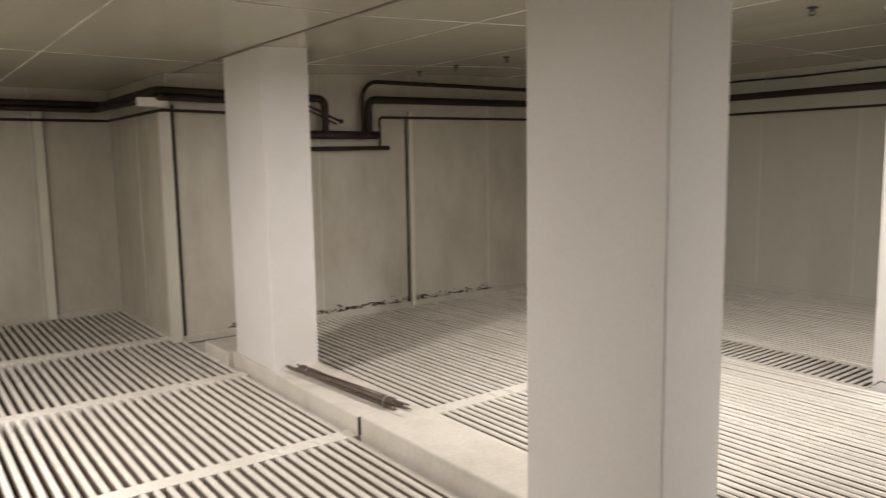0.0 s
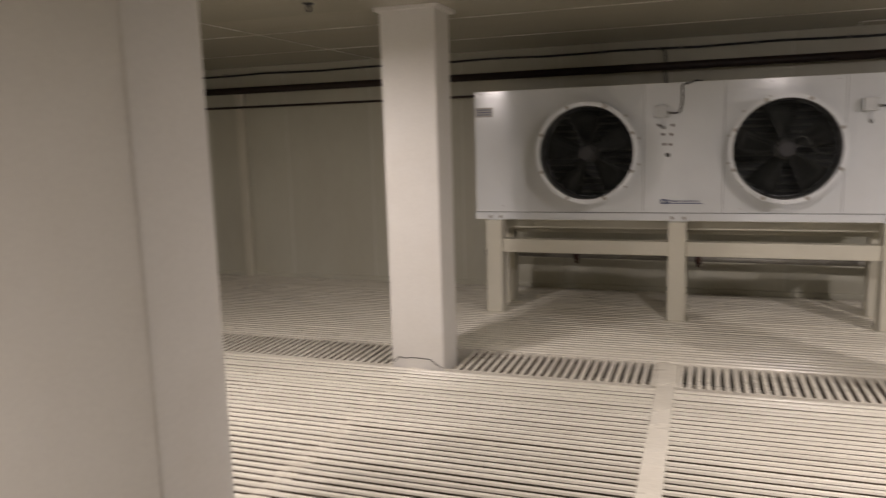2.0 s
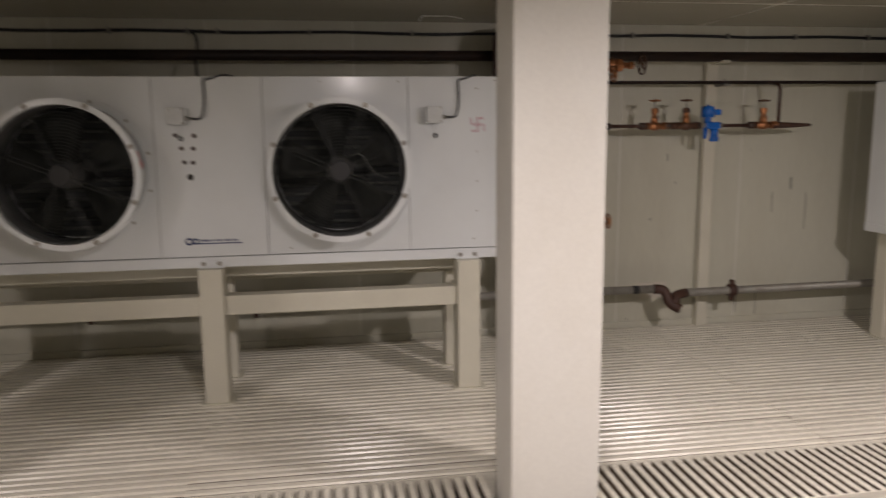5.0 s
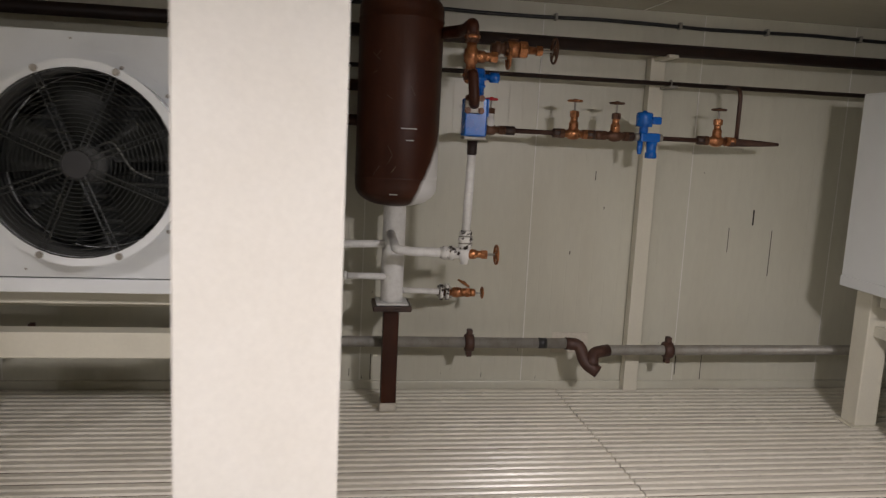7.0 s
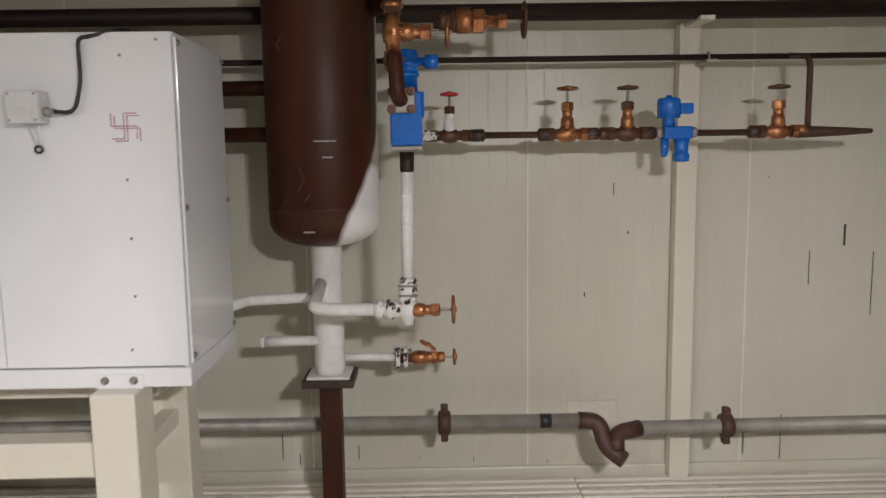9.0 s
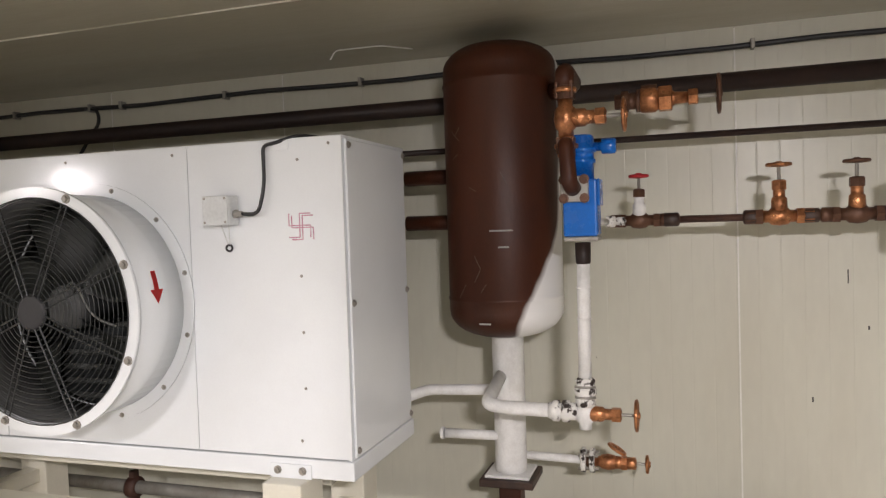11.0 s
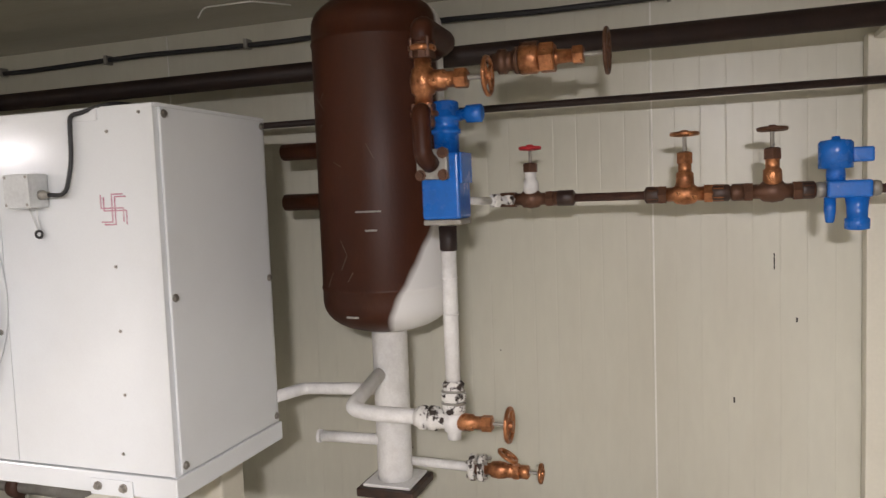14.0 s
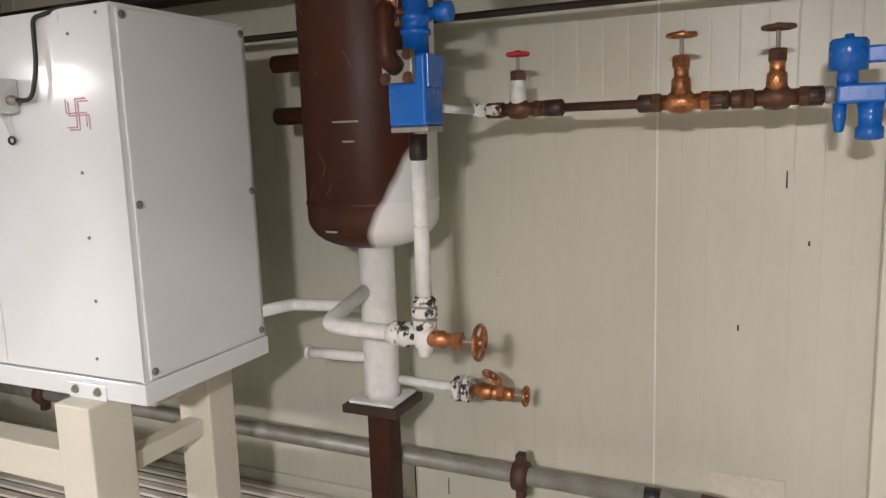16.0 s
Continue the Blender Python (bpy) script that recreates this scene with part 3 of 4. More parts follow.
    for z in (1.705, 1.725, 1.745):
        box(bm, UX0 - 0.004, UX0 - 0.0032, 1.895, 2.015, z - 0.003, z + 0.003)
    part("print", bm, M_NAVY, plate)
    bm = B()
    box(bm, UX0 - 0.002, UX0 - 0.0005, 0.18, 0.455, 0.949, 0.956)
    for i in range(22):
        if i in (6, 8, 13, 18):
            continue
        box(bm, UX0 - 0.002, UX0 - 0.0005, 0.405 - i * 0.0095, 0.412 - i * 0.0095, 0.963, 0.976)
    ring(bm, (UX0 - 0.0012, 0.475, 0.966), (1, 0, 0), 0.017, 0.0055, 20, 4)
    ring(bm, (UX0 - 0.0012, 0.438, 0.966), (1, 0, 0), 0.014, 0.005, 20, 4)
    part("maker_strip", bm, M_NAVY, u, "navy printed maker's strip, unreadable")
    # small good-luck sign drawn by marker, each line gone over twice
    cy, cz, a = -1.225, 1.618, 0.038
    for (y0, z0), (y1, z1) in (((0, a), (0, -a)), ((a, 0), (-a, 0)), ((0, a), (-a, a)), ((-a, 0), (-a, -a)), ((0, -a), (a, -a)), ((a, 0), (a, a))):
        for k in (-0.005, 0.005):
            bm = B()
            rod(bm, (UX0 - 0.0003, cy + y0 + k, cz + z0 + k * 0.7), (UX0 - 0.0003, cy + y1 + k, cz + z1 + k * 0.7), 0.0022, 5)
            part("marker_stroke", bm, M_MARKER, u, "faded red hand-drawn marker line")
    for y in (1.865, 0.357, -1.158):
        bm = B()
        box(bm, UX0 - 0.012, UX0 - 0.0065, y - 0.075, y + 0.075, UZ0 - 0.002, UZ0 + 0.045, 0.002)
        br = part("foot_bracket", bm, M_UNIT, u)
        screws(br, "bolt", M_BOLT, [(UX0 - 0.012, y + s * 0.045, UZ0 + 0.025) for s in (-1, 1)], 0.009, t=0.012)
    return u


def unit_stand():
    s = thing("unit_stand", (7.93, 0.35, 0), "cream painted box-section steel stand on six legs", "stand", "stands")
    for y in (1.865, 0.357, -1.158):
        for x0, x1 in ((7.60, 7.752), (8.07, 8.195)):
            bm = B()
            box(bm, x0, x1, y - 0.066, y + 0.072, 0.006, UZ0 - 0.002, 0.006, 2)
            leg = part("leg", bm, M_STAND, s)
            bm = B()
            box(bm, x0 - 0.02, x1 + 0.02, y - 0.10, y + 0.10, 0.0, 0.007, 0.002)
            part("foot_plate", bm, M_STAND, leg)
        bm = B()
        box(bm, 7.752, 8.07, y - 0.032, y + 0.032, 0.54, 0.60, 0.004)
        part("side_rail", bm, M_STAND, s)
    for a, b in ((1.799, 0.429), (0.291, -1.086)):
        bm = B()
        box(bm, 7.63, 7.73, b, a, 0.53, 0.645, 0.005)
        part("front_rail", bm, M_STAND, s)
        bm = B()
        box(bm, 8.09, 8.18, b, a, 0.65, 0.75, 0.005)
        part("back_rail", bm, M_STAND, s)
    bm = B()
    box(bm, 7.86, 8.05, -1.2, 1.9, 0.715, 0.80, 0.006)
    part("drip_tray", bm, M_STAND, s)
    return s


cooler, stand = air_cooler(), unit_stand()
SHIFT = -6.34
for ob in (cooler, stand):
    copy_thing(ob, Matrix.Translation(ob.location + Vector((0, SHIFT, 0))))

# ---- surge drum ----
TX, TY = 8.40, -1.712
drum = thing("surge_drum", (TX, TY, 0.0), "rust-brown painted refrigerant drum with a frosted side", "tank")
R = 0.222
prof = []
for i in range(9):
    a = math.pi / 2 * i / 8
    prof.append((1.165 + 0.11 * (1 - math.cos(a)), max(0.004, R * math.sin(a) ** 0.75)))
prof += [(1.315, R), (1.318, R + 0.003), (1.326, R + 0.003), (1.329, R), (2.128, R), (2.132, R + 0.0035), (2.142, R + 0.0035), (2.146, R), (2.19, R)]
for i in range(1, 9):
    a = math.pi / 2 * i / 8
    prof.append((2.19 + 0.11 * math.sin(a), max(0.004, R * math.cos(a) ** 0.75)))
bm = B()
lathe(bm, (TX, TY, 0), (0, 0, 1), prof, 48)
part("shell", bm, frosted("drum_primer_and_rime", 1.2, 1.70, 23, 80), drum)
bm = B()
lathe(bm, (TX, TY, 0), (0, 0, 1), [(0.632, 0.062), (0.66, 0.062), (1.17, 0.062), (1.18, 0.075), (1.2, 0.075)], 28)
part("neck", bm, M_FROST, drum, "white frosted neck pipe")
bm = B()
box(bm, TX - 0.105, TX + 0.105, TY - 0.105, TY + 0.105, 0.592, 0.622, 0.004)
part("flange", bm, M_DARKSLEEVE, drum, "black square flange")
bm = B()
box(bm, TX - 0.088, TX + 0.088, TY - 0.088, TY + 0.088, 0.6225, 0.634, 0.005, 3)
part("frost_rim", bm, M_FROST, drum)
bm = B()
box(bm, TX - 0.043, TX + 0.043, TY - 0.043, TY + 0.043, 0.05, 0.592, 0.005)
post = part("post", bm, M_RED, drum)
bm = B()
box(bm, TX - 0.05, TX + 0.05, TY - 0.05, TY + 0.05, 0.0, 0.05, 0.012)
part("foot", bm, M_KERB, post)
for pts, r, m in (([(8.20, -1.36, 0.955), (8.33, -1.40, 0.955), (8.36, -1.66, 0.958)], 0.021, M_FROST),
                  ([(8.34, -1.462, 0.782), (8.37, -1.67, 0.775)], 0.019, M_FROST),
                  ([(TX - 0.03, TY + 0.02, 1.02), (8.10, -1.70, 0.968), (8.08, -1.76, 0.963), (8.08, -1.96, 0.96)], 0.024, M_FROST),
                  ([(TX + 0.02, TY - 0.05, 0.69), (8.42, -1.98, 0.685)], 0.016, M_FROST)):
    bm = B()
    sweep(bm, pts, r, 14, 0.03)
    part("branch_pipe", bm, m, drum, "frosted branch pipe")
bm = B()
lathe(bm, (8.34, -1.458, 0.782), (-0.05, 0.99, 0), [(0, 0.024), (0.012, 0.024), (0.015, 0.018)], 14)
part("end_cap", bm, M_FROST, drum)
bm = B()
sweep(bm, [(8.37, TY - 0.19, 2.085), (8.24, -2.015, 2.09), (8.0, -2.02, 2.09), (8.0, -2.02, 2.045)], 0.032, 14, 0.05)
part("outlet_bend", bm, M_RED, drum)
for a, z, w in ((10, 1.58, 0.07), (12, 1.52, 0.025), (-8, 1.24, 0.03)):
    bm = B()
    for i in range(6):
        t = radians(a) + w / R * (i / 5 - 0.5)
        box(bm, TX - (R + 0.001) * math.cos(t) - 0.002, TX - (R + 0.001) * math.cos(t) + 0.002, TY - (R + 0.001) * math.sin(t) - 0.007, TY - (R + 0.001) * math.sin(t) + 0.007, z - 0.003, z + 0.003)
    part("chalk_mark", bm, M_PLATE, drum, "pale chalk mark")


rnd = random.Random(21)
for i in range(9):
    t0, z, dz = radians(rnd.uniform(-55, 20)), rnd.uniform(1.3, 2.1), rnd.uniform(-0.05, 0.05)
    w = rnd.uniform(0.06, 0.2)
    bm = B()
    sweep(bm, [(TX - R * math.cos(t0 + w * k / 4), TY - R * math.sin(t0 + w * k / 4), z + dz * k / 4) for k in range(5)], 0.0013, 5, 0)
    part("scratch", bm, M_STICK, drum, "thin pale scratch")


# ---- valves ----
def handwheel(parent, centre, axis, r, mat, label=""):
    bm = B()
    ring(bm, centre, axis, r, 0.0065, 28, 7)
    m = basis(axis)
    for i in range(4):
        a = math.pi / 4 + i * math.pi / 2
        rod(bm, Vector(centre), Vector(centre) + m @ Vector((math.cos(a) * r, math.sin(a) * r, 0)), 0.0055, 7)
    lathe(bm, Vector(centre) - Vector(axis).normalized() * 0.008, axis, [(0, 0.012), (0.018, 0.012), (0.02, 0.008)], 10)
    return part("handwheel", bm, mat, parent, label)


def valve(place, stem_axis, pipe_axis, body, bonnet, wheel, reach=0.17, wheel_r=0.036, size=1.0, ends=(-1, 1), label="copper-coloured stop valve with handwheel"):
    """A screwed stop valve: body and hexagon ends along the pipe, bonnet, gland, stem and wheel along the stem axis."""
    v = thing("stop_valve", place, label, "valve", "refrigerant valves")
    o, s, p = Vector(place), Vector(stem_axis).normalized(), Vector(pipe_axis).normalized()
    bm = B()
    lathe(bm, o - p * 0.055 * size, p, [(0, 0.022 * size), (0.02 * size, 0.022 * size), (0.028 * size, 0.03 * size), (0.055 * size, 0.034 * size), (0.082 * size, 0.03 * size), (0.09 * size, 0.022 * size), (0.11 * size, 0.022 * size)], 18)
    part("body", bm, body, v)
    for k in ends:
        bm = B()
        lathe(bm, o + p * k * 0.055 * size, p * k, [(0, 0.03 * size), (0.022 * size, 0.03 * size), (0.026 * size, 0.026 * size)], 6)
        lathe(bm, o + p * k * 0.08 * size, p * k, [(0, 0.026 * size), (0.03 * size, 0.026 * size), (0.036 * size, 0.018 * size)], 12)
        part("union", bm, body if k < 0 else M_BROWNVALVE, v)
    bm = B()
    h = reach / 0.17
    lathe(bm, o + s * 0.015, s, [(0, 0.028 * size), (0.045 * h, 0.026 * size), (0.05 * h, 0.020 * size), (0.072 * h, 0.020 * size), (0.074 * h, 0.024 * size)], 14)
    part("bonnet", bm, bonnet, v)
    bm = B()
    lathe(bm, o + s * (0.015 + 0.074 * h), s, [(0, 0.026 * size), (0.028 * h, 0.026 * size), (0.032 * h, 0.018 * size)], 6)
    part("gland_nut", bm, bonnet if body is M_FROST else body, v)
    bm = B()
    rod(bm, o + s * (0.015 + 0.10 * h), o + s * (reach + 0.005), 0.006 * size, 8)
    part("stem", bm, M_STEEL, v)
    handwheel(v, o + s * reach, s, wheel_r * size, wheel, "red handwheel" if wheel is M_REDWHEEL else "")
    return v


LX, LZ = 8.43, 1.60
valve((LX, -2.222, LZ), (0, 0, 1), (0, 1, 0), M_BROWNVALVE, M_FROST, M_REDWHEEL, 0.165, 0.034, 0.92, (-1, 1), "bronze stop valve with frosted bonnet and red wheel")
valve((LX, -2.70, LZ), (0, 0, 1), (0, 1, 0), M_COPPER, M_COPPER, M_COPPER, 0.182, 0.038)
valve((LX, -2.945, LZ), (0, 0, 1), (0, 1, 0), M_BROWNVALVE, M_COPPER, M_BROWNVALVE, 0.182, 0.038)
valve((LX, -3.562, LZ), (0, 0, 1), (0, 1, 0), M_COPPER, M_COPPER, M_BROWNVALVE, 0.178, 0.038)
valve((8.07, -2.05, 0.958), (0, -1, 0), (0, 0, 1), M_FROST, M_COPPER, M_COPPER, 0.168, 0.05, 0.95, (), "frosted valve with copper bonnet and handwheel")
valve((8.43, -2.085, 0.68), (0, -1, 0), (0, 1, 0), M_COPPER, M_COPPER, M_COPPER, 0.145, 0.032, 0.9, (-1, 1), "copper drain valve with a small handwheel")
valve((8.0, -2.02, 1.94), (0, -1, 0), (0, 0, 1), M_COPPER, M_COPPER, M_COPPER, 0.185, 0.044, 1.12)


def strainer_valve(o):
    """A large stop valve laid along the pipe: brown inlet union, round body, square nut, neck, packing nut, stem and wheel."""
    v = thing("stop_valve", o, "large copper strainer valve with a thin brown handwheel", "valve", "refrigerant valves")
    o = Vector(o)
    for name, y0, profile, mat, seg in (
            ("inlet_union", 0.10, [(0, 0.026), (0.02, 0.026), (0.022, 0.037), (0.045, 0.037), (0.047, 0.029), (0.07, 0.029), (0.072, 0.04), (0.085, 0.04)], M_BROWNVALVE, 20),
            ("body", 0.0155, [(0, 0.036), (0.004, 0.043), (0.05, 0.043), (0.056, 0.038), (0.06, 0.036)], M_COPPER, 26),
            ("bonnet_nut", -0.044, [(0, 0.041), (0.004, 0.046), (0.042, 0.046), (0.046, 0.041)], M_COPPER, 6),
            ("neck", -0.09, [(0, 0.028), (0.008, 0.021), (0.05, 0.019)], M_COPPER, 18),
            ("packing_nut", -0.14, [(0, 0.024), (0.003, 0.028), (0.03, 0.028), (0.033, 0.023)], M_COPPER, 6),
            ("stem", -0.17, [(0, 0.007), (0.075, 0.007)], M_STEEL, 8)):
        bm = B()
        lathe(bm, o + Vector((0, y0, 0)), (0, -1, 0), profile, seg)
        part(name, bm, mat, v)
    bm = B()
    rod(bm, o + Vector((0, 0.012, 0.03)), o + Vector((0, -0.04, 0.03)), 0.022, 14)
    part("body_rib", bm, M_BROWNVALVE, v, "dark brown cap along the body")
    handwheel(v, o + Vector((0, -0.238, 0.004)), (0, -1, 0), 0.062, M_BROWNVALVE)


strainer_valve((8.22, -2.26, 2.012))

stud = thing("union_studs", (8.0, -2.02, 1.94), "steel studs through copper union flanges", "bolts")
for z in (2.03, 1.85):
    bm = B()
    lathe(bm, (8.0, -2.02, z - 0.008), (0, 0, 1), [(0, 0.036), (0.003, 0.039), (0.013, 0.039), (0.016, 0.036)], 20)
    part("union_flange", bm, M_COPPER, stud)
    for k in range(4):
        a = math.pi / 4 + k * math.pi / 2
        c = Vector((8.0 + 0.034 * math.cos(a), -2.02 + 0.034 * math.sin(a), z))
        bm = B()
        rod(bm, c - Vector((0, 0, 0.026)), c + Vector((0, 0, 0.026)), 0.006, 8)
        part("stud", bm, M_BROWNVALVE, stud)

# second small wheel on the drain valve, and its flanges
fl = thing("pipe_flange", (8.43, -2.0, 0.682), "frosted bolted pipe flange pair", "flange")
for y in (-1.985, -2.018):
    bm = B()
    lathe(bm, (8.43, y, 0.682), (0, -1, 0), [(0, 0.046), (0.016, 0.046), (0.018, 0.03)], 20)
    part("flange_disc", bm, M_FLECK, fl)
for k in range(4):
    a = math.pi / 4 + k * math.pi / 2
    bm = B()
    rod(bm, (8.43 + 0.036 * math.cos(a), -1.975, 0.682 + 0.036 * math.sin(a)), (8.43 + 0.036 * math.cos(a), -2.05, 0.682 + 0.036 * math.sin(a)), 0.006, 6)
    part("bolt", bm, M_BOLT, fl)
handwheel(fl, (8.42, -2.12, 0.735), (0.1, -0.5, 0.8), 0.034, M_COPPER)

# vertical frosted riser from the valve to the blue actuator
rs = thing("riser_pipe", (8.07, -2.053, 1.0), "white frosted vertical riser pipe with couplings", "pipe")
bm = B()
rod(bm, (8.07, -2.052, 1.06), (8.055, -2.058, 1.47), 0.022, 16)
part("pipe", bm, M_FROST, rs)
for z in (1.28, 1.385):
    bm = B()
    ring(bm, (8.06, -2.056, z), (0, 0, 1), 0.022, 0.003, 20, 5)
    part("tape_ring", bm, M_FROST, rs)
bm = B()
lathe(bm, (8.07, -2.052, 0.985), (0, 0, 1), [(0, 0.034), (0.025, 0.034), (0.03, 0.026), (0.04, 0.037), (0.058, 0.037), (0.062, 0.028), (0.085, 0.034), (0.095, 0.024)], 16)
part("coupling", bm, M_FLECK, rs)
for z in (1.012, 1.048):
    bm = B()
    ring(bm, (8.07, -2.052, z), (0.15, 0, 1), 0.033, 0.004, 18, 5)
    part("clamp_band", bm, M_STEEL, rs)
bm = B()
lathe(bm, (8.055, -2.058, 1.46), (0, 0, 1), [(0, 0.020), (0.01, 0.025), (0.075, 0.026)], 16)
part("upper_sleeve", bm, M_BLACKPIPE, rs)
bm = B()
lathe(bm, (8.08, -1.925, 0.96), (0, -1, 0), [(0, 0.027), (0.012, 0.031), (0.016, 0.036), (0.036, 0.036), (0.038, 0.028), (0.046, 0.028), (0.048, 0.037), (0.07, 0.037), (0.074, 0.03), (0.1, 0.028)], 14)
part("side_union", bm, M_FLECK, rs)

act = thing("actuator_valve", (8.05, -2.06, 1.54), "glossy blue motorised valve with a bolted side flange", "valve")
bm = B()
box(bm, 7.995, 8.105, -2.115, -2.004, 1.556, 1.742, 0.008, 3)
box(bm, 8.0, 8.10, -2.123, -2.115, 1.655, 1.742, 0.003)
part("housing", bm, M_BLUE, act)
bm = B()
lathe(bm, (8.05, -2.065, 1.74), (0, 0, 1), [(0, 0.036), (0.055, 0.036), (0.056, 0.042), (0.068, 0.042), (0.069, 0.037), (0.09, 0.037), (0.092, 0.046), (0.104, 0.046), (0.105, 0.039), (0.142, 0.037), (0.148, 0.03)], 24)
head = part("motor_head", bm, M_BLUE, act)
bm = B()
lathe(bm, (8.05, -2.10, 1.848), (0, -1, 0), [(0, 0.015), (0.026, 0.015), (0.028, 0.025), (0.07, 0.026), (0.074, 0.020)], 14)
part("connector", bm, M_BLUE, head)
bm = B()
box(bm, 8.0, 8.10, -2.115, -2.005, 1.54, 1.555, 0.003)
part("bottom_flange", bm, M_STEEL, act)
bm = B()
box(bm, 7.972, 7.994, -2.09, -2.0, 1.668, 1.752, 0.004)
sf = part("side_flange", bm, M_STEEL, act, "grey bolted side flange")
screws(sf, "bolt", M_BROWNVALVE, [(7.972, -2.045 + a * 0.033, 1.71 + b * 0.03) for a in (-1, 1) for b in (-1, 1)], 0.011, t=0.008)
bm = B()
sweep(bm, [(8.0, -2.02, 1.835), (7.955, -2.025, 1.86), (7.935, -2.035, 1.73), (7.975, -2.043, 1.71)], 0.026, 14, 0.06)
part("inlet_bend", bm, M_RED, act)

# ---- liquid line along the wall ----
liq = thing("liquid_line", (LX, -2.9, LZ), "dark brown refrigerant pipe run with frosted start", "pipe")
bm = B()
rod(bm, (8.10, -2.09, 1.605), (LX - 0.1, -2.11, LZ), 0.012, 12)
rod(bm, (LX - 0.1, -2.11, LZ), (LX, -2.17, LZ), 0.013, 12)
part("frosted_start", bm, M_FROST, liq)
for y, h in ((-2.118, 0.024), (-2.15, 0.018)):
    bm = B()
    lathe(bm, (LX - 0.1 + (-2.11 - y) / 0.06 * 0.1 - 0.012, y, LZ), (0.86, -0.52, 0), [(0, h * 0.8), (0.004, h), (0.022, h), (0.026, h * 0.8)], 6)
    part("frosted_nut", bm, M_FLECK, liq)
bm = B()
rod(bm, (LX, -2.30, LZ), (LX, -3.50, LZ - 0.002), 0.0135, 14)
rod(bm, (LX, -3.5, LZ - 0.002), (LX, -3.66, LZ - 0.003), 0.018, 14)
lathe(bm, (LX, -3.64, LZ - 0.003), (0, -1, 0), [(0, 0.026), (0.05, 0.024), (0.2, 0.017), (0.31, 0.010)], 14)
part("pipe", bm, M_RUST, liq)
for y in (-2.335, -2.61, -2.80, -3.03, -3.47):
    bm = B()
    lathe(bm, (LX, y + 0.03, LZ), (0, -1, 0), [(0, 0.018), (0.006, 0.026), (0.054, 0.026), (0.06, 0.018)], 14)
    part("sleeve", bm, M_DARKSLEEVE, liq)
bm = B()
sweep(bm, [(LX + 0.17, -3.68, 1.925), (LX + 0.02, -3.685, 1.90), (LX, -3.685, 1.86), (LX, -3.685, LZ)], 0.012, 10, 0.05)
part("drop_pipe", bm, M_RUST, liq)

sol = thing("solenoid_valve", (8.42, -3.14, 1.6), "blue enamelled solenoid valve with strainer pots", "valve")
bm = B()
box(bm, 8.385, 8.455, -3.20, -3.085, 1.575, 1.625, 0.008, 3)
part("body", bm, M_BLUE, sol)
bm = B()
lathe(bm, (8.42, -3.11, 1.62), (0, 0, 1), [(0, 0.024), (0.02, 0.026), (0.038, 0.024), (0.04, 0.046), (0.11, 0.046), (0.118, 0.04), (0.122, 0.012), (0.13, 0.010)], 24)
coil = part("coil_head", bm, M_BLUE, sol)
bm = B()
box(bm, 8.395, 8.445, -3.205, -3.15, 1.675, 1.717, 0.006)
part("terminal_box", bm, M_BLUE, coil)
bm = B()
lathe(bm, (8.42, -3.095, 1.578), (0, 0, -1), [(0, 0.016), (0.04, 0.016), (0.07, 0.012), (0.075, 0.008)], 12)
part("drain_plug", bm, M_BLUE, sol)
bm = B()
lathe(bm, (8.42, -3.165, 1.578), (0, 0, -1), [(0, 0.032), (0.03, 0.028), (0.06, 0.027), (0.064, 0.033), (0.092, 0.033), (0.096, 0.02)], 18)
part("strainer_pot", bm, M_BLUE, sol)
for y in (-3.06, -3.2):
    bm = B()
    lathe(bm, (8.42, y, 1.6), (0, -1, 0), [(0, 0.022), (0.012, 0.024), (0.024, 0.020)], 10)
    part("end_nut", bm, M_STEEL, sol)

# ---- long pipes ----


def pipe_run(name, label, pts, r, mat, bend=0.08, seg=14):
    p = thing(name, pts[0], label, "pipe")
    bm = B()
    sweep(bm, pts, r, seg, bend)
    part("pipe", bm, mat, p)
    return p


main = pipe_run("suction_pipe", "thick dark brown insulated suction pipe along the walls",
                [(8.55, -8.6, 2.115), (8.55, 6.2, 2.09), (4.80, 6.2, 2.045), (4.80, 6.2, 1.72)], 0.036, M_BLACKPIPE)
bm = B()
rod(bm, (4.18, 6.2, 1.715), (4.90, 6.2, 1.715), 0.038, 16)
part("header", bm, M_BLACKPIPE, main)
pipe_run("suction_pipe", "thick dark brown pipe round the bay corner", [(4.34, 6.2, 1.72), (4.34, 6.2, 2.035), (2.86, 6.2, 2.05), (2.86, 7.97, 2.05), (-1.8, 7.97, 2.06)], 0.034, M_BLACKPIPE)
pipe_run("gas_pipe", "dark brown pipe round the bay corner", [(3.9, 6.22, 1.99), (2.87, 6.16, 1.995), (2.80, 7.93, 2.0), (-1.8, 7.93, 2.01)], 0.026, M_BLACKPIPE)
pipe_run("gas_pipe", "dark brown defrost gas pipe with an elbow drop", [(8.60, 5.9, 2.235), (8.58, 6.22, 2.23), (4.84, 6.22, 2.215), (4.74, 6.22, 2.10), (4.74, 6.2, 1.74)], 0.02, M_BLACKPIPE)
thin = pipe_run("thin_pipe", "thin dark brown pipe along the walls", [(8.60, -8.6, 1.925), (8.60, 6.22, 1.915), (4.93, 6.22, 1.885), (4.93, 6.22, 1.60)], 0.013, M_BLACKPIPE, 0.04, 10)
bm = B()
rod(bm, (4.14, 6.21, 1.588), (5.02, 6.21, 1.597), 0.021, 14)
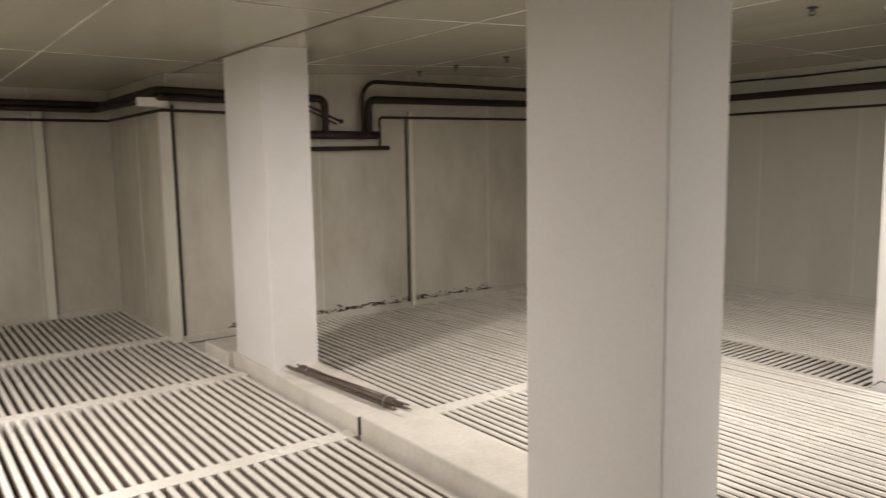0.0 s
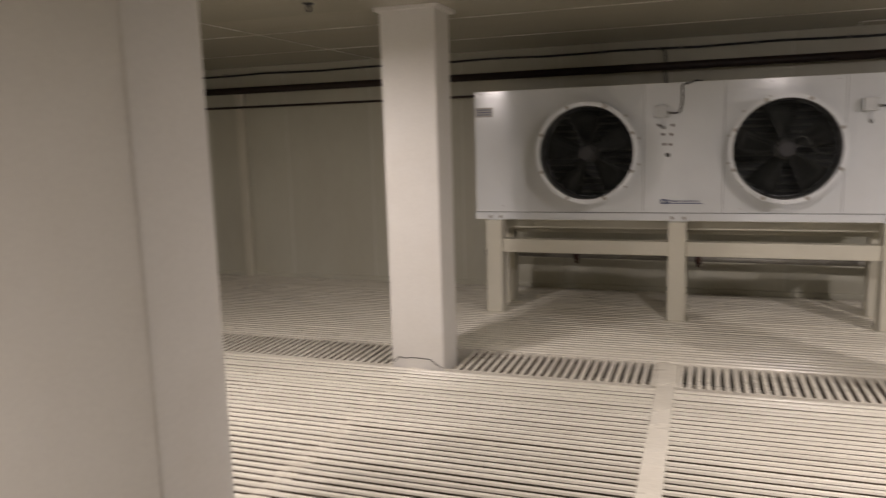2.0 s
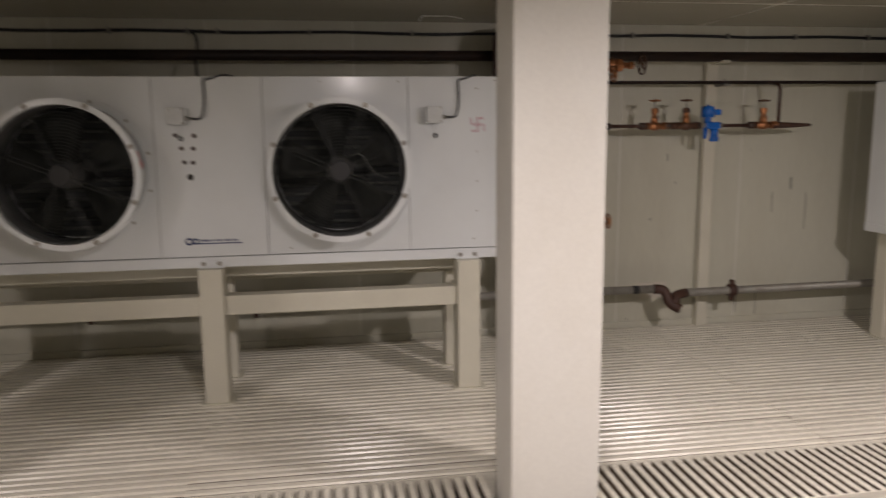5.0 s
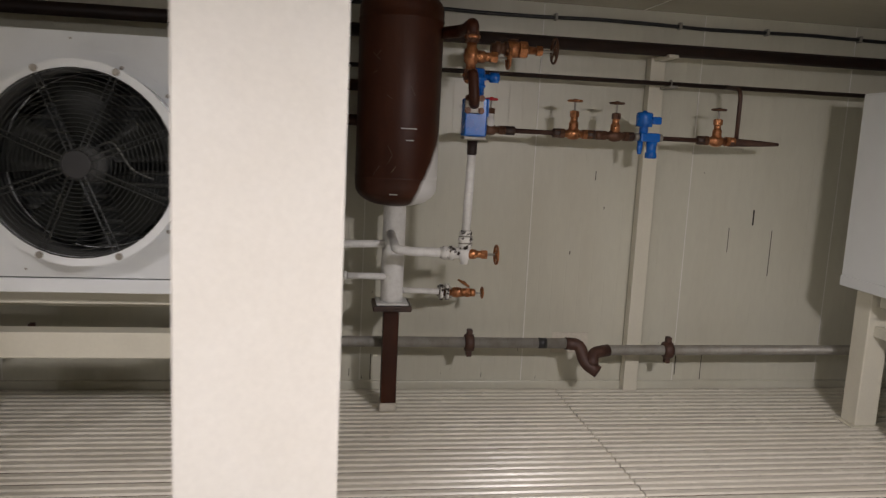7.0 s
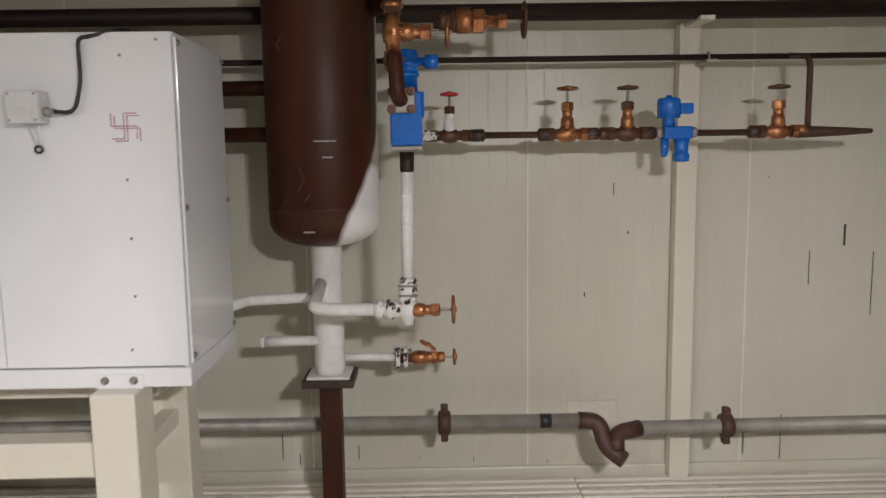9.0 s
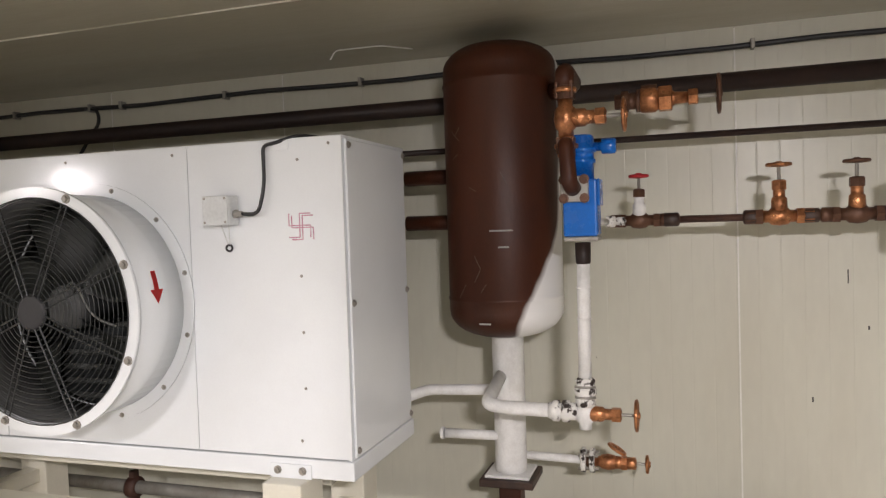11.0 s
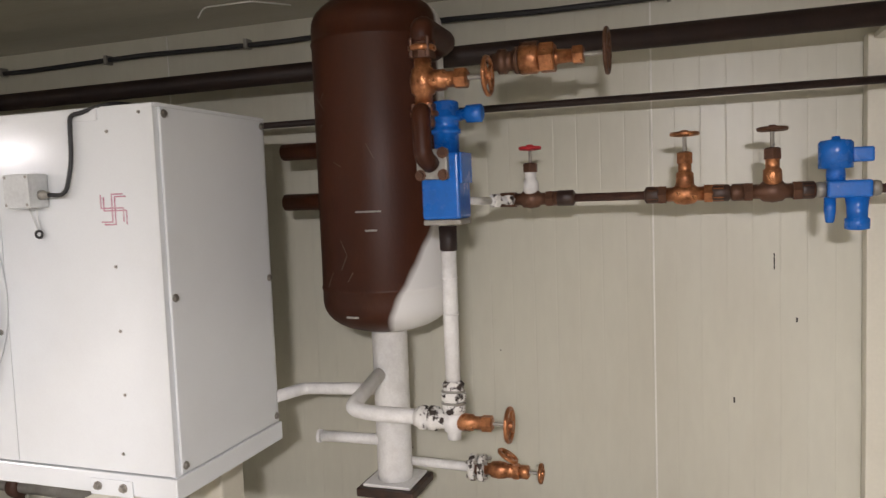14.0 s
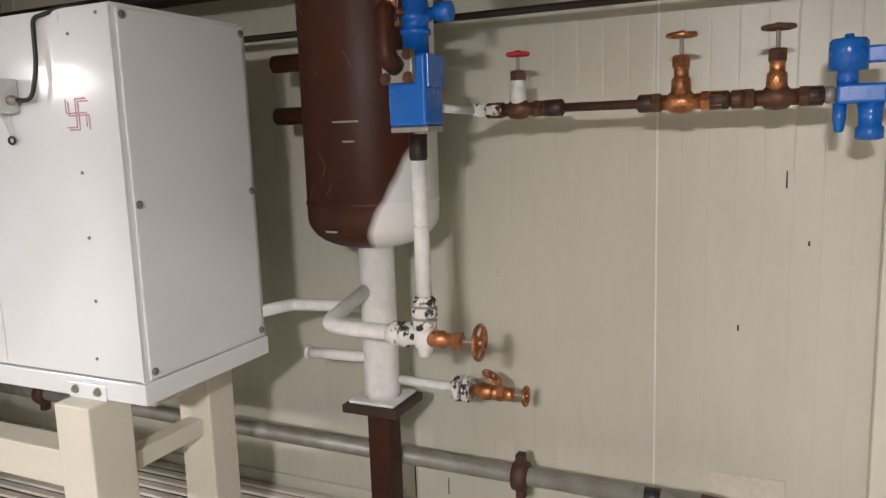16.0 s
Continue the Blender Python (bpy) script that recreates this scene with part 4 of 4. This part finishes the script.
sweep(bm, [(4.16, 6.21, 1.59), (4.16, 6.21, 1.88), (2.9, 6.2, 1.90), (2.9, 7.97, 1.90), (-1.8, 7.97, 1.905)], 0.013, 10, 0.04)
part("header", bm, M_BLACKPIPE, thin)
bm = B()
sweep(bm, [(4.12, 6.22, 2.0), (4.3, 6.2, 1.92), (4.46, 6.16, 1.84)], 0.012, 8, 0.05)
sweep(bm, [(4.12, 6.22, 1.96), (4.3, 6.2, 1.88), (4.43, 6.16, 1.81)], 0.010, 8, 0.05)
lathe(bm, (4.47, 6.16, 1.835), (0, -1, 0), [(0, 0.02), (0.03, 0.02)], 10)
part("gauge_lines", bm, M_BLACKPIPE, thin)
for z, y1 in ((1.802, -1.28), (1.616, -1.28)):
    pipe_run("stub_pipe", "rust-brown stub pipe between the drum and the cooler", [(8.48, y1, z), (8.47, TY + 0.1, z)], 0.031, M_RED, 0)

# cable with clips
cab = pipe_run("power_cable", "black power cable clipped along the wall top", [(8.755, -8.5 + i * 0.35, 2.278 + 0.006 * math.sin(i * 1.7)) for i in range(41)] + [(8.755, 5.9, 2.268)], 0.011, M_BLACK, 0.05, 8)
CLIPS = [-4.633, -4.0, -3.429, -2.65, -0.968, -0.239, 0.388, 0.588]
for y in CLIPS + [-7.9, -6.9, -5.9, 1.1, 1.85, 2.7, 3.6, 4.5, 5.3]:
    bm = B()
    box(bm, 8.735, 8.779, y - 0.008, y + 0.008, 2.26, 2.30, 0.003)
    part("clip", bm, M_STEEL, cab)
bm = B()
sweep(bm, [(8.75, 0.62, 2.28), (8.745, 0.54, 2.27), (8.74, 0.525, 2.2), (8.62, 0.525, 2.05), (8.5, 0.5, 1.91)], 0.009, 8, 0.05)
part("branch", bm, M_BLACK, cab)

# drain pipe low on the wall
dr = thing("drain_pipe", (8.5, -2.0, 0.36), "grey galvanised drain pipe with brown couplings", "pipe")
bm = B()
rod(bm, (8.5, 2.2, 0.385), (8.5, -2.80, 0.365), 0.031, 18)
part("pipe", bm, M_STEEL, dr)
bm = B()
rod(bm, (8.5, -3.02, 0.325), (8.5, -8.5, 0.355), 0.031, 18)
part("pipe", bm, M_STEEL, dr)
bm = B()
sweep(bm, [(8.5, -2.77, 0.365), (8.5, -2.86, 0.36), (8.45, -2.88, 0.26), (8.40, -2.95, 0.22)], 0.037, 14, 0.05)
sweep(bm, [(8.42, -2.92, 0.25), (8.47, -2.93, 0.315), (8.5, -3.04, 0.325)], 0.036, 14, 0.04)
part("elbow", bm, M_RUST, dr, "rusty brown elbow fitting")
for y, z in ((-2.185, 0.366), (-3.42, 0.329), (1.3, 0.382), (0.2, 0.376)):
    bm = B()
    lathe(bm, (8.5, y + 0.028, z), (0, -1, 0), [(0, 0.036), (0.004, 0.05), (0.02, 0.054), (0.036, 0.054), (0.052, 0.05), (0.056, 0.036)], 20)
    box(bm, 8.48, 8.52, y - 0.016, y + 0.016, z + 0.045, z + 0.082, 0.006)
    box(bm, 8.48, 8.52, y - 0.016, y + 0.016, z - 0.082, z - 0.045, 0.006)
    part("coupling", bm, M_RUST, dr)
bm = B()
lathe(bm, (8.5, -2.60, 0.366), (0, -1, 0), [(0, 0.0318), (0.05, 0.0318)], 18)
part("tape", bm, M_BLACK, dr)

# white board under the pipes at the bay corner
bm = B()
box(bm, 2.72, 2.945, 6.19, 6.255, 1.925, 1.995, 0.006)
piece("pipe_bracket", bm, M_SEAL, "white board bracket under the pipes at the corner", "bracket", kind="")

# wall posts, patches and marks


def wall_post(x0, x1, y0, y1, z1, label):
    p = thing("pipe_post", ((x0 + x1) / 2, (y0 + y1) / 2, 0), label, "post", "wall posts")
    bm = B()
    box(bm, x0, x1, y0, y1, 0.0, z1, 0.004)
    part("channel", bm, M_STAND, p)
    return p


pp = wall_post(8.70, 8.765, -3.335, -3.242, 2.08, "cream steel post carrying the wall pipes")
bm = B()
box(bm, 8.50, 8.70, -3.32, -3.26, 2.06, 2.078, 0.002)
part("bracket", bm, M_STAND, pp)
bm = B()
box(bm, 8.56, 8.70, -3.36, -3.31, 1.895, 1.91, 0.002)
ring(bm, (8.60, -3.33, 1.925), (0, 1, 0), 0.018, 0.004, 16, 5)
part("clip", bm, M_STEEL, pp)
wall_post(8.70, 8.765, 5.06, 5.15, 2.08, "cream steel post in the dim corner")
wall_post(5.30, 5.345, 6.26, 6.30, 1.95, "narrow cream joint cover strip on the stained wall")
wall_post(2.90, 2.985, 6.27, 6.34, 2.0, "white corner post at the bay")
wall_post(2.26, 2.34, 8.01, 8.07, 2.0, "cream steel post at the back of the bay")
bm = B()
box(bm, 5.280, 5.298, 6.296, 6.312, 0.046, 1.9)
box(bm, 3.0, 3.02, 6.296, 6.312, 0.02, 1.95)
piece("joint_gap", bm, M_DARK, "open dark joint between wall panels", "joint")
bm = B()
box(bm, 8.773, 8.782, -3.010, -2.771, 0.227, 0.359, 0.002)
piece("wall_patch", bm, M_KERB, "white plaster patch on the wall panel", "patch")
bm = B()
rnd = random.Random(5)
for i in range(16):
    y, z = rnd.uniform(-4.3, -1.5), rnd.choice((rnd.uniform(0.05, 0.3), rnd.uniform(0.3, 1.5)))
    h = rnd.uniform(0.004, 0.028)
    box(bm, 8.7785, 8.7815, y - 0.0013, y + 0.0013, z, z + h)
for y, z, h, w in ((-4.06, 1.08, 0.10, 0.005), (-2.98, 1.33, 0.055, 0.002), (-1.42, 0.10, 0.12, 0.002), (-1.50, 0.07, 0.05, 0.002), (-1.63, 0.05, 0.16, 0.0025), (-1.78, 0.09, 0.07, 0.002), (-3.62, 0.08, 0.16, 0.0025), (-3.8, 0.05, 0.22, 0.002), (-3.9, 0.9, 0.16, 0.002), (-4.2, 0.75, 0.3, 0.002), (-3.05, 1.15, 0.015, 0.003), (-2.85, 0.86, 0.02, 0.003)):
    box(bm, 8.7785, 8.7815, y - w, y + w, z, z + h)
piece("wall_scratches", bm, M_DARK, "dark scratches and chips in the wall paint", "scratches")
bm = B()
rnd = random.Random(8)
for i in range(260):
    x, z = rnd.uniform(3.4, 6.4), abs(rnd.gauss(0, 0.024)) + 0.043
    s = rnd.uniform(0.003, 0.022)
    box(bm, x - s, x + s, 6.3085, 6.3115, z, z + rnd.uniform(0.004, 0.018))
piece("wall_chips", bm, M_STICK, "dark flaked paint along the wall foot", "scratches")

# ceiling hooks and a loose wire
for x, y in ((5.25, 5.99), (5.27, 5.46), (5.30, 4.82), (5.48, 2.38)):
    top = ceiling_z(x)
    hk = thing("ceiling_hook", (x, y, top), "small black hook hanging from the ceiling", "hook", "ceiling hooks")
    bm = B()
    lathe(bm, (x, y, top), (0, 0, -1), [(0, 0.03), (0.008, 0.03), (0.012, 0.01), (0.024, 0.008)], 10)
    ring(bm, (x, y, top - 0.034), (1, 0.3, 0), 0.014, 0.004, 14, 5)
    part("hook", bm, M_BLACK, hk)
CZ = ceiling_z(8.45)
wr = thing("loose_wire", (8.437, -1.1, CZ), "thin pale wire stuck to the ceiling", "wire")
bm = B()
sweep(bm, [(8.42, -0.98, CZ - 0.045), (8.43, -1.0, CZ - 0.006), (8.44, -1.2, CZ - 0.004), (8.55, -1.3, CZ - 0.004)], 0.003, 6, 0.02)
part("wire", bm, M_SEAL, wr)

# bundle of sticks on the kerb
bd = thing("stick_bundle", (3.22, 4.0, 0.105), "bundle of thin dark rusty rods lying on the kerb", "rods")
rnd = random.Random(3)
for i in range(11):
    bm = B()
    o = rnd.uniform(-0.06, 0.06)
    a = Vector((3.17 + o * 0.6 + rnd.uniform(-0.02, 0.02), 4.56 + rnd.uniform(-0.12, 0.08), 0.108 + rnd.uniform(0, 0.03)))
    b = Vector((3.265 + o * 0.9, 3.40 + rnd.uniform(-0.06, 0.14), 0.112 + rnd.uniform(0, 0.045)))
    mid = (a + b) / 2 + Vector((rnd.uniform(-0.01, 0.01), 0, 0.0))
    sweep(bm, [a, mid, b], rnd.uniform(0.004, 0.007), 6, 0.2)
    part("rod", bm, M_STICK, bd)
bm = B()
ring(bm, (3.25, 3.56, 0.13), (0.08, -1, 0), 0.034, 0.004, 14, 5)
part("tie_wire", bm, M_STEEL, bd)
bm = B()
ring(bm, (3.19, 4.40, 0.125), (0.08, -1, 0), 0.03, 0.004, 14, 5)
part("tie_wire", bm, M_STEEL, bd)

# ---- slatted floor ----
floor = thing("floor", (0, 0, 0), "cream painted slatted floor over a dark slab", "floor", kind="structure")
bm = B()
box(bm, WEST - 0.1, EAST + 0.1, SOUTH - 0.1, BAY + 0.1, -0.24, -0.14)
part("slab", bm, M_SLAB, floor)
RUNS = [-8.69, -7.4, -5.9, -4.35, -2.8, -1.22, 0.36, 1.98, 3.58, 5.07, 6.53, 8.08]
PITCH = 0.06
ZONES = [("west", WEST, 3.04, 0.032, {0.36, 1.98, 3.58, 5.07, 6.53}, BAY), ("kerb_line", 3.0, 3.42, 0.032, set(), 1.57),
         ("middle", 3.42, 5.985, 0.032, {0.36, 3.58}, NORTH), ("east", 6.475, EAST, 0.044, set(), NORTH)]


def slat_mesh(w, length):
    """One slat with rounded upper edges, running along y from the origin."""
    bm = bmesh.new()
    p = [(-w / 2, -0.045), (-w / 2, -0.009), (-w / 2 + 0.006, 0.0), (w / 2 - 0.006, 0.0), (w / 2, -0.009), (w / 2, -0.045)]
    a = [bm.verts.new((x, 0, z)) for x, z in p]
    b = [bm.verts.new((x, length, z)) for x, z in p]
    for i in range(6):
        bm.faces.new((a[i], a[(i + 1) % 6], b[(i + 1) % 6], b[i]))
    bm.faces.new(a)
    bm.faces.new(b[::-1])
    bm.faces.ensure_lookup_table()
    # sides and underside take the dark brown that stands for shade in the gaps
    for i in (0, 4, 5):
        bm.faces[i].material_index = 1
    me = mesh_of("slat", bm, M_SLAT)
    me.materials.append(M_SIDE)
    return me


NEAR = {("middle", -1.22), ("middle", 0.36), ("middle", 1.98), ("east", -2.8), ("east", -1.22), ("east", 0.36), ("west", 3.58)}
cache, rest_v, rest_f, rest_m = {}, [], [], []
singles = 0
rnd = random.Random(11)
for zone, x0, x1, w, bars, y_top in ZONES:
    count = int((x1 - x0 - 0.01) / PITCH)
    for lo, hi in zip(RUNS, RUNS[1:]):
        if lo >= y_top:
            continue
        end = min(hi, y_top)
        a = lo + (0.056 if lo in bars else 0.003 if lo == -2.8 else 0.0004)
        b = end - (0.056 if hi in bars and end == hi else 0.003 if hi == -2.8 else 0.0004)
        key = (w, round(b - a, 4))
        if key not in cache:
            cache[key] = slat_mesh(*key)
        me = cache[key]
        for i in range(count):
            x = x0 + 0.03 + i * PITCH
            z = rnd.uniform(-0.002, 0.0015)
            if (zone, lo) in NEAR and singles < 300:
                if zone == "west" and x < 1.2:
                    continue_single = False
                else:
                    continue_single = True
            else:
                continue_single = False
            if continue_single:
                ob = new("slat", me)
                ob.parent = floor
                ob.location = (x, a, z)
                singles += 1
            else:
                base = len(rest_v)
                rest_v += [(v.co.x + x, v.co.y + a, v.co.z + z) for v in me.vertices]
                rest_m += [f.material_index for f in me.polygons]
                rest_f += [[base + q for q in f.vertices] for f in me.polygons]
me = bpy.data.meshes.new("slats")
me.from_pydata(rest_v, [], rest_f)
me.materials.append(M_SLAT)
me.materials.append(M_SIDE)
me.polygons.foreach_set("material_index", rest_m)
ob = new("slats", me)
ob.parent = floor
tagged(ob, kind="stuff")
# bearers: flush with the slats where they show as pale cross bars, low elsewhere
for zone, x0, x1, w, bars, y_top in ZONES:
    for y in RUNS[1:-1]:
        if y > y_top - 0.1:
            continue
        flush = y in bars
        bm = B()
        box(bm, x0, x1 - 0.01, y - 0.055, y + 0.055, -0.135, 0.001 if flush else (-0.047 if zone == "west" else -0.016), 0.003)
        part("bearer", bm, M_SLAT, floor)
# grating strip on the column line, bars across it
SX0, SX1 = 5.985, 6.46
bar_bm = B()
box(bar_bm, SX0 + 0.006, SX1 - 0.006, -0.0155, 0.0155, -0.05, -0.008, 0.004, 1)
# bar sides and underside coloured dark for the shade between bars
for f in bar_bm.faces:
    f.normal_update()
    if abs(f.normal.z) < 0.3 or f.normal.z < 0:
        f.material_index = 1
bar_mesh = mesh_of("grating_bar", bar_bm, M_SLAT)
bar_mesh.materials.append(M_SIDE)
y = -4.3
while y < 4.6:
    inside = any(abs(y - c) < 0.215 for c in (1.9615, -1.211))
    if not inside and abs(y - 0.36) > 0.075:
        ob = new("grating_bar", bar_mesh)
        ob.parent = floor
        ob.location = (0, y, 0)
    y += 0.0545
bm = B()
box(bm, SX0 + 0.009, SX0 + 0.225, -4.34, 4.59, -0.085, -0.056, 0.004)
part("ledge", bm, M_SLAT, floor, "pale ledge under the grating bars")
for y0, y1 in ((0.295, 0.425), (4.6, 6.3), (-8.6, -4.35)):
    bm = B()
    box(bm, SX0 + 0.006, SX1 - 0.006, y0, y1, -0.06, -0.006, 0.004)
    part("cover_plate", bm, M_SLAT, floor)
for x in (SX0 - 0.006, SX1):
    bm = B()
    box(bm, x, x + 0.008, SOUTH, NORTH, -0.135, -0.006)
    part("edge_angle", bm, M_SLAT, floor)
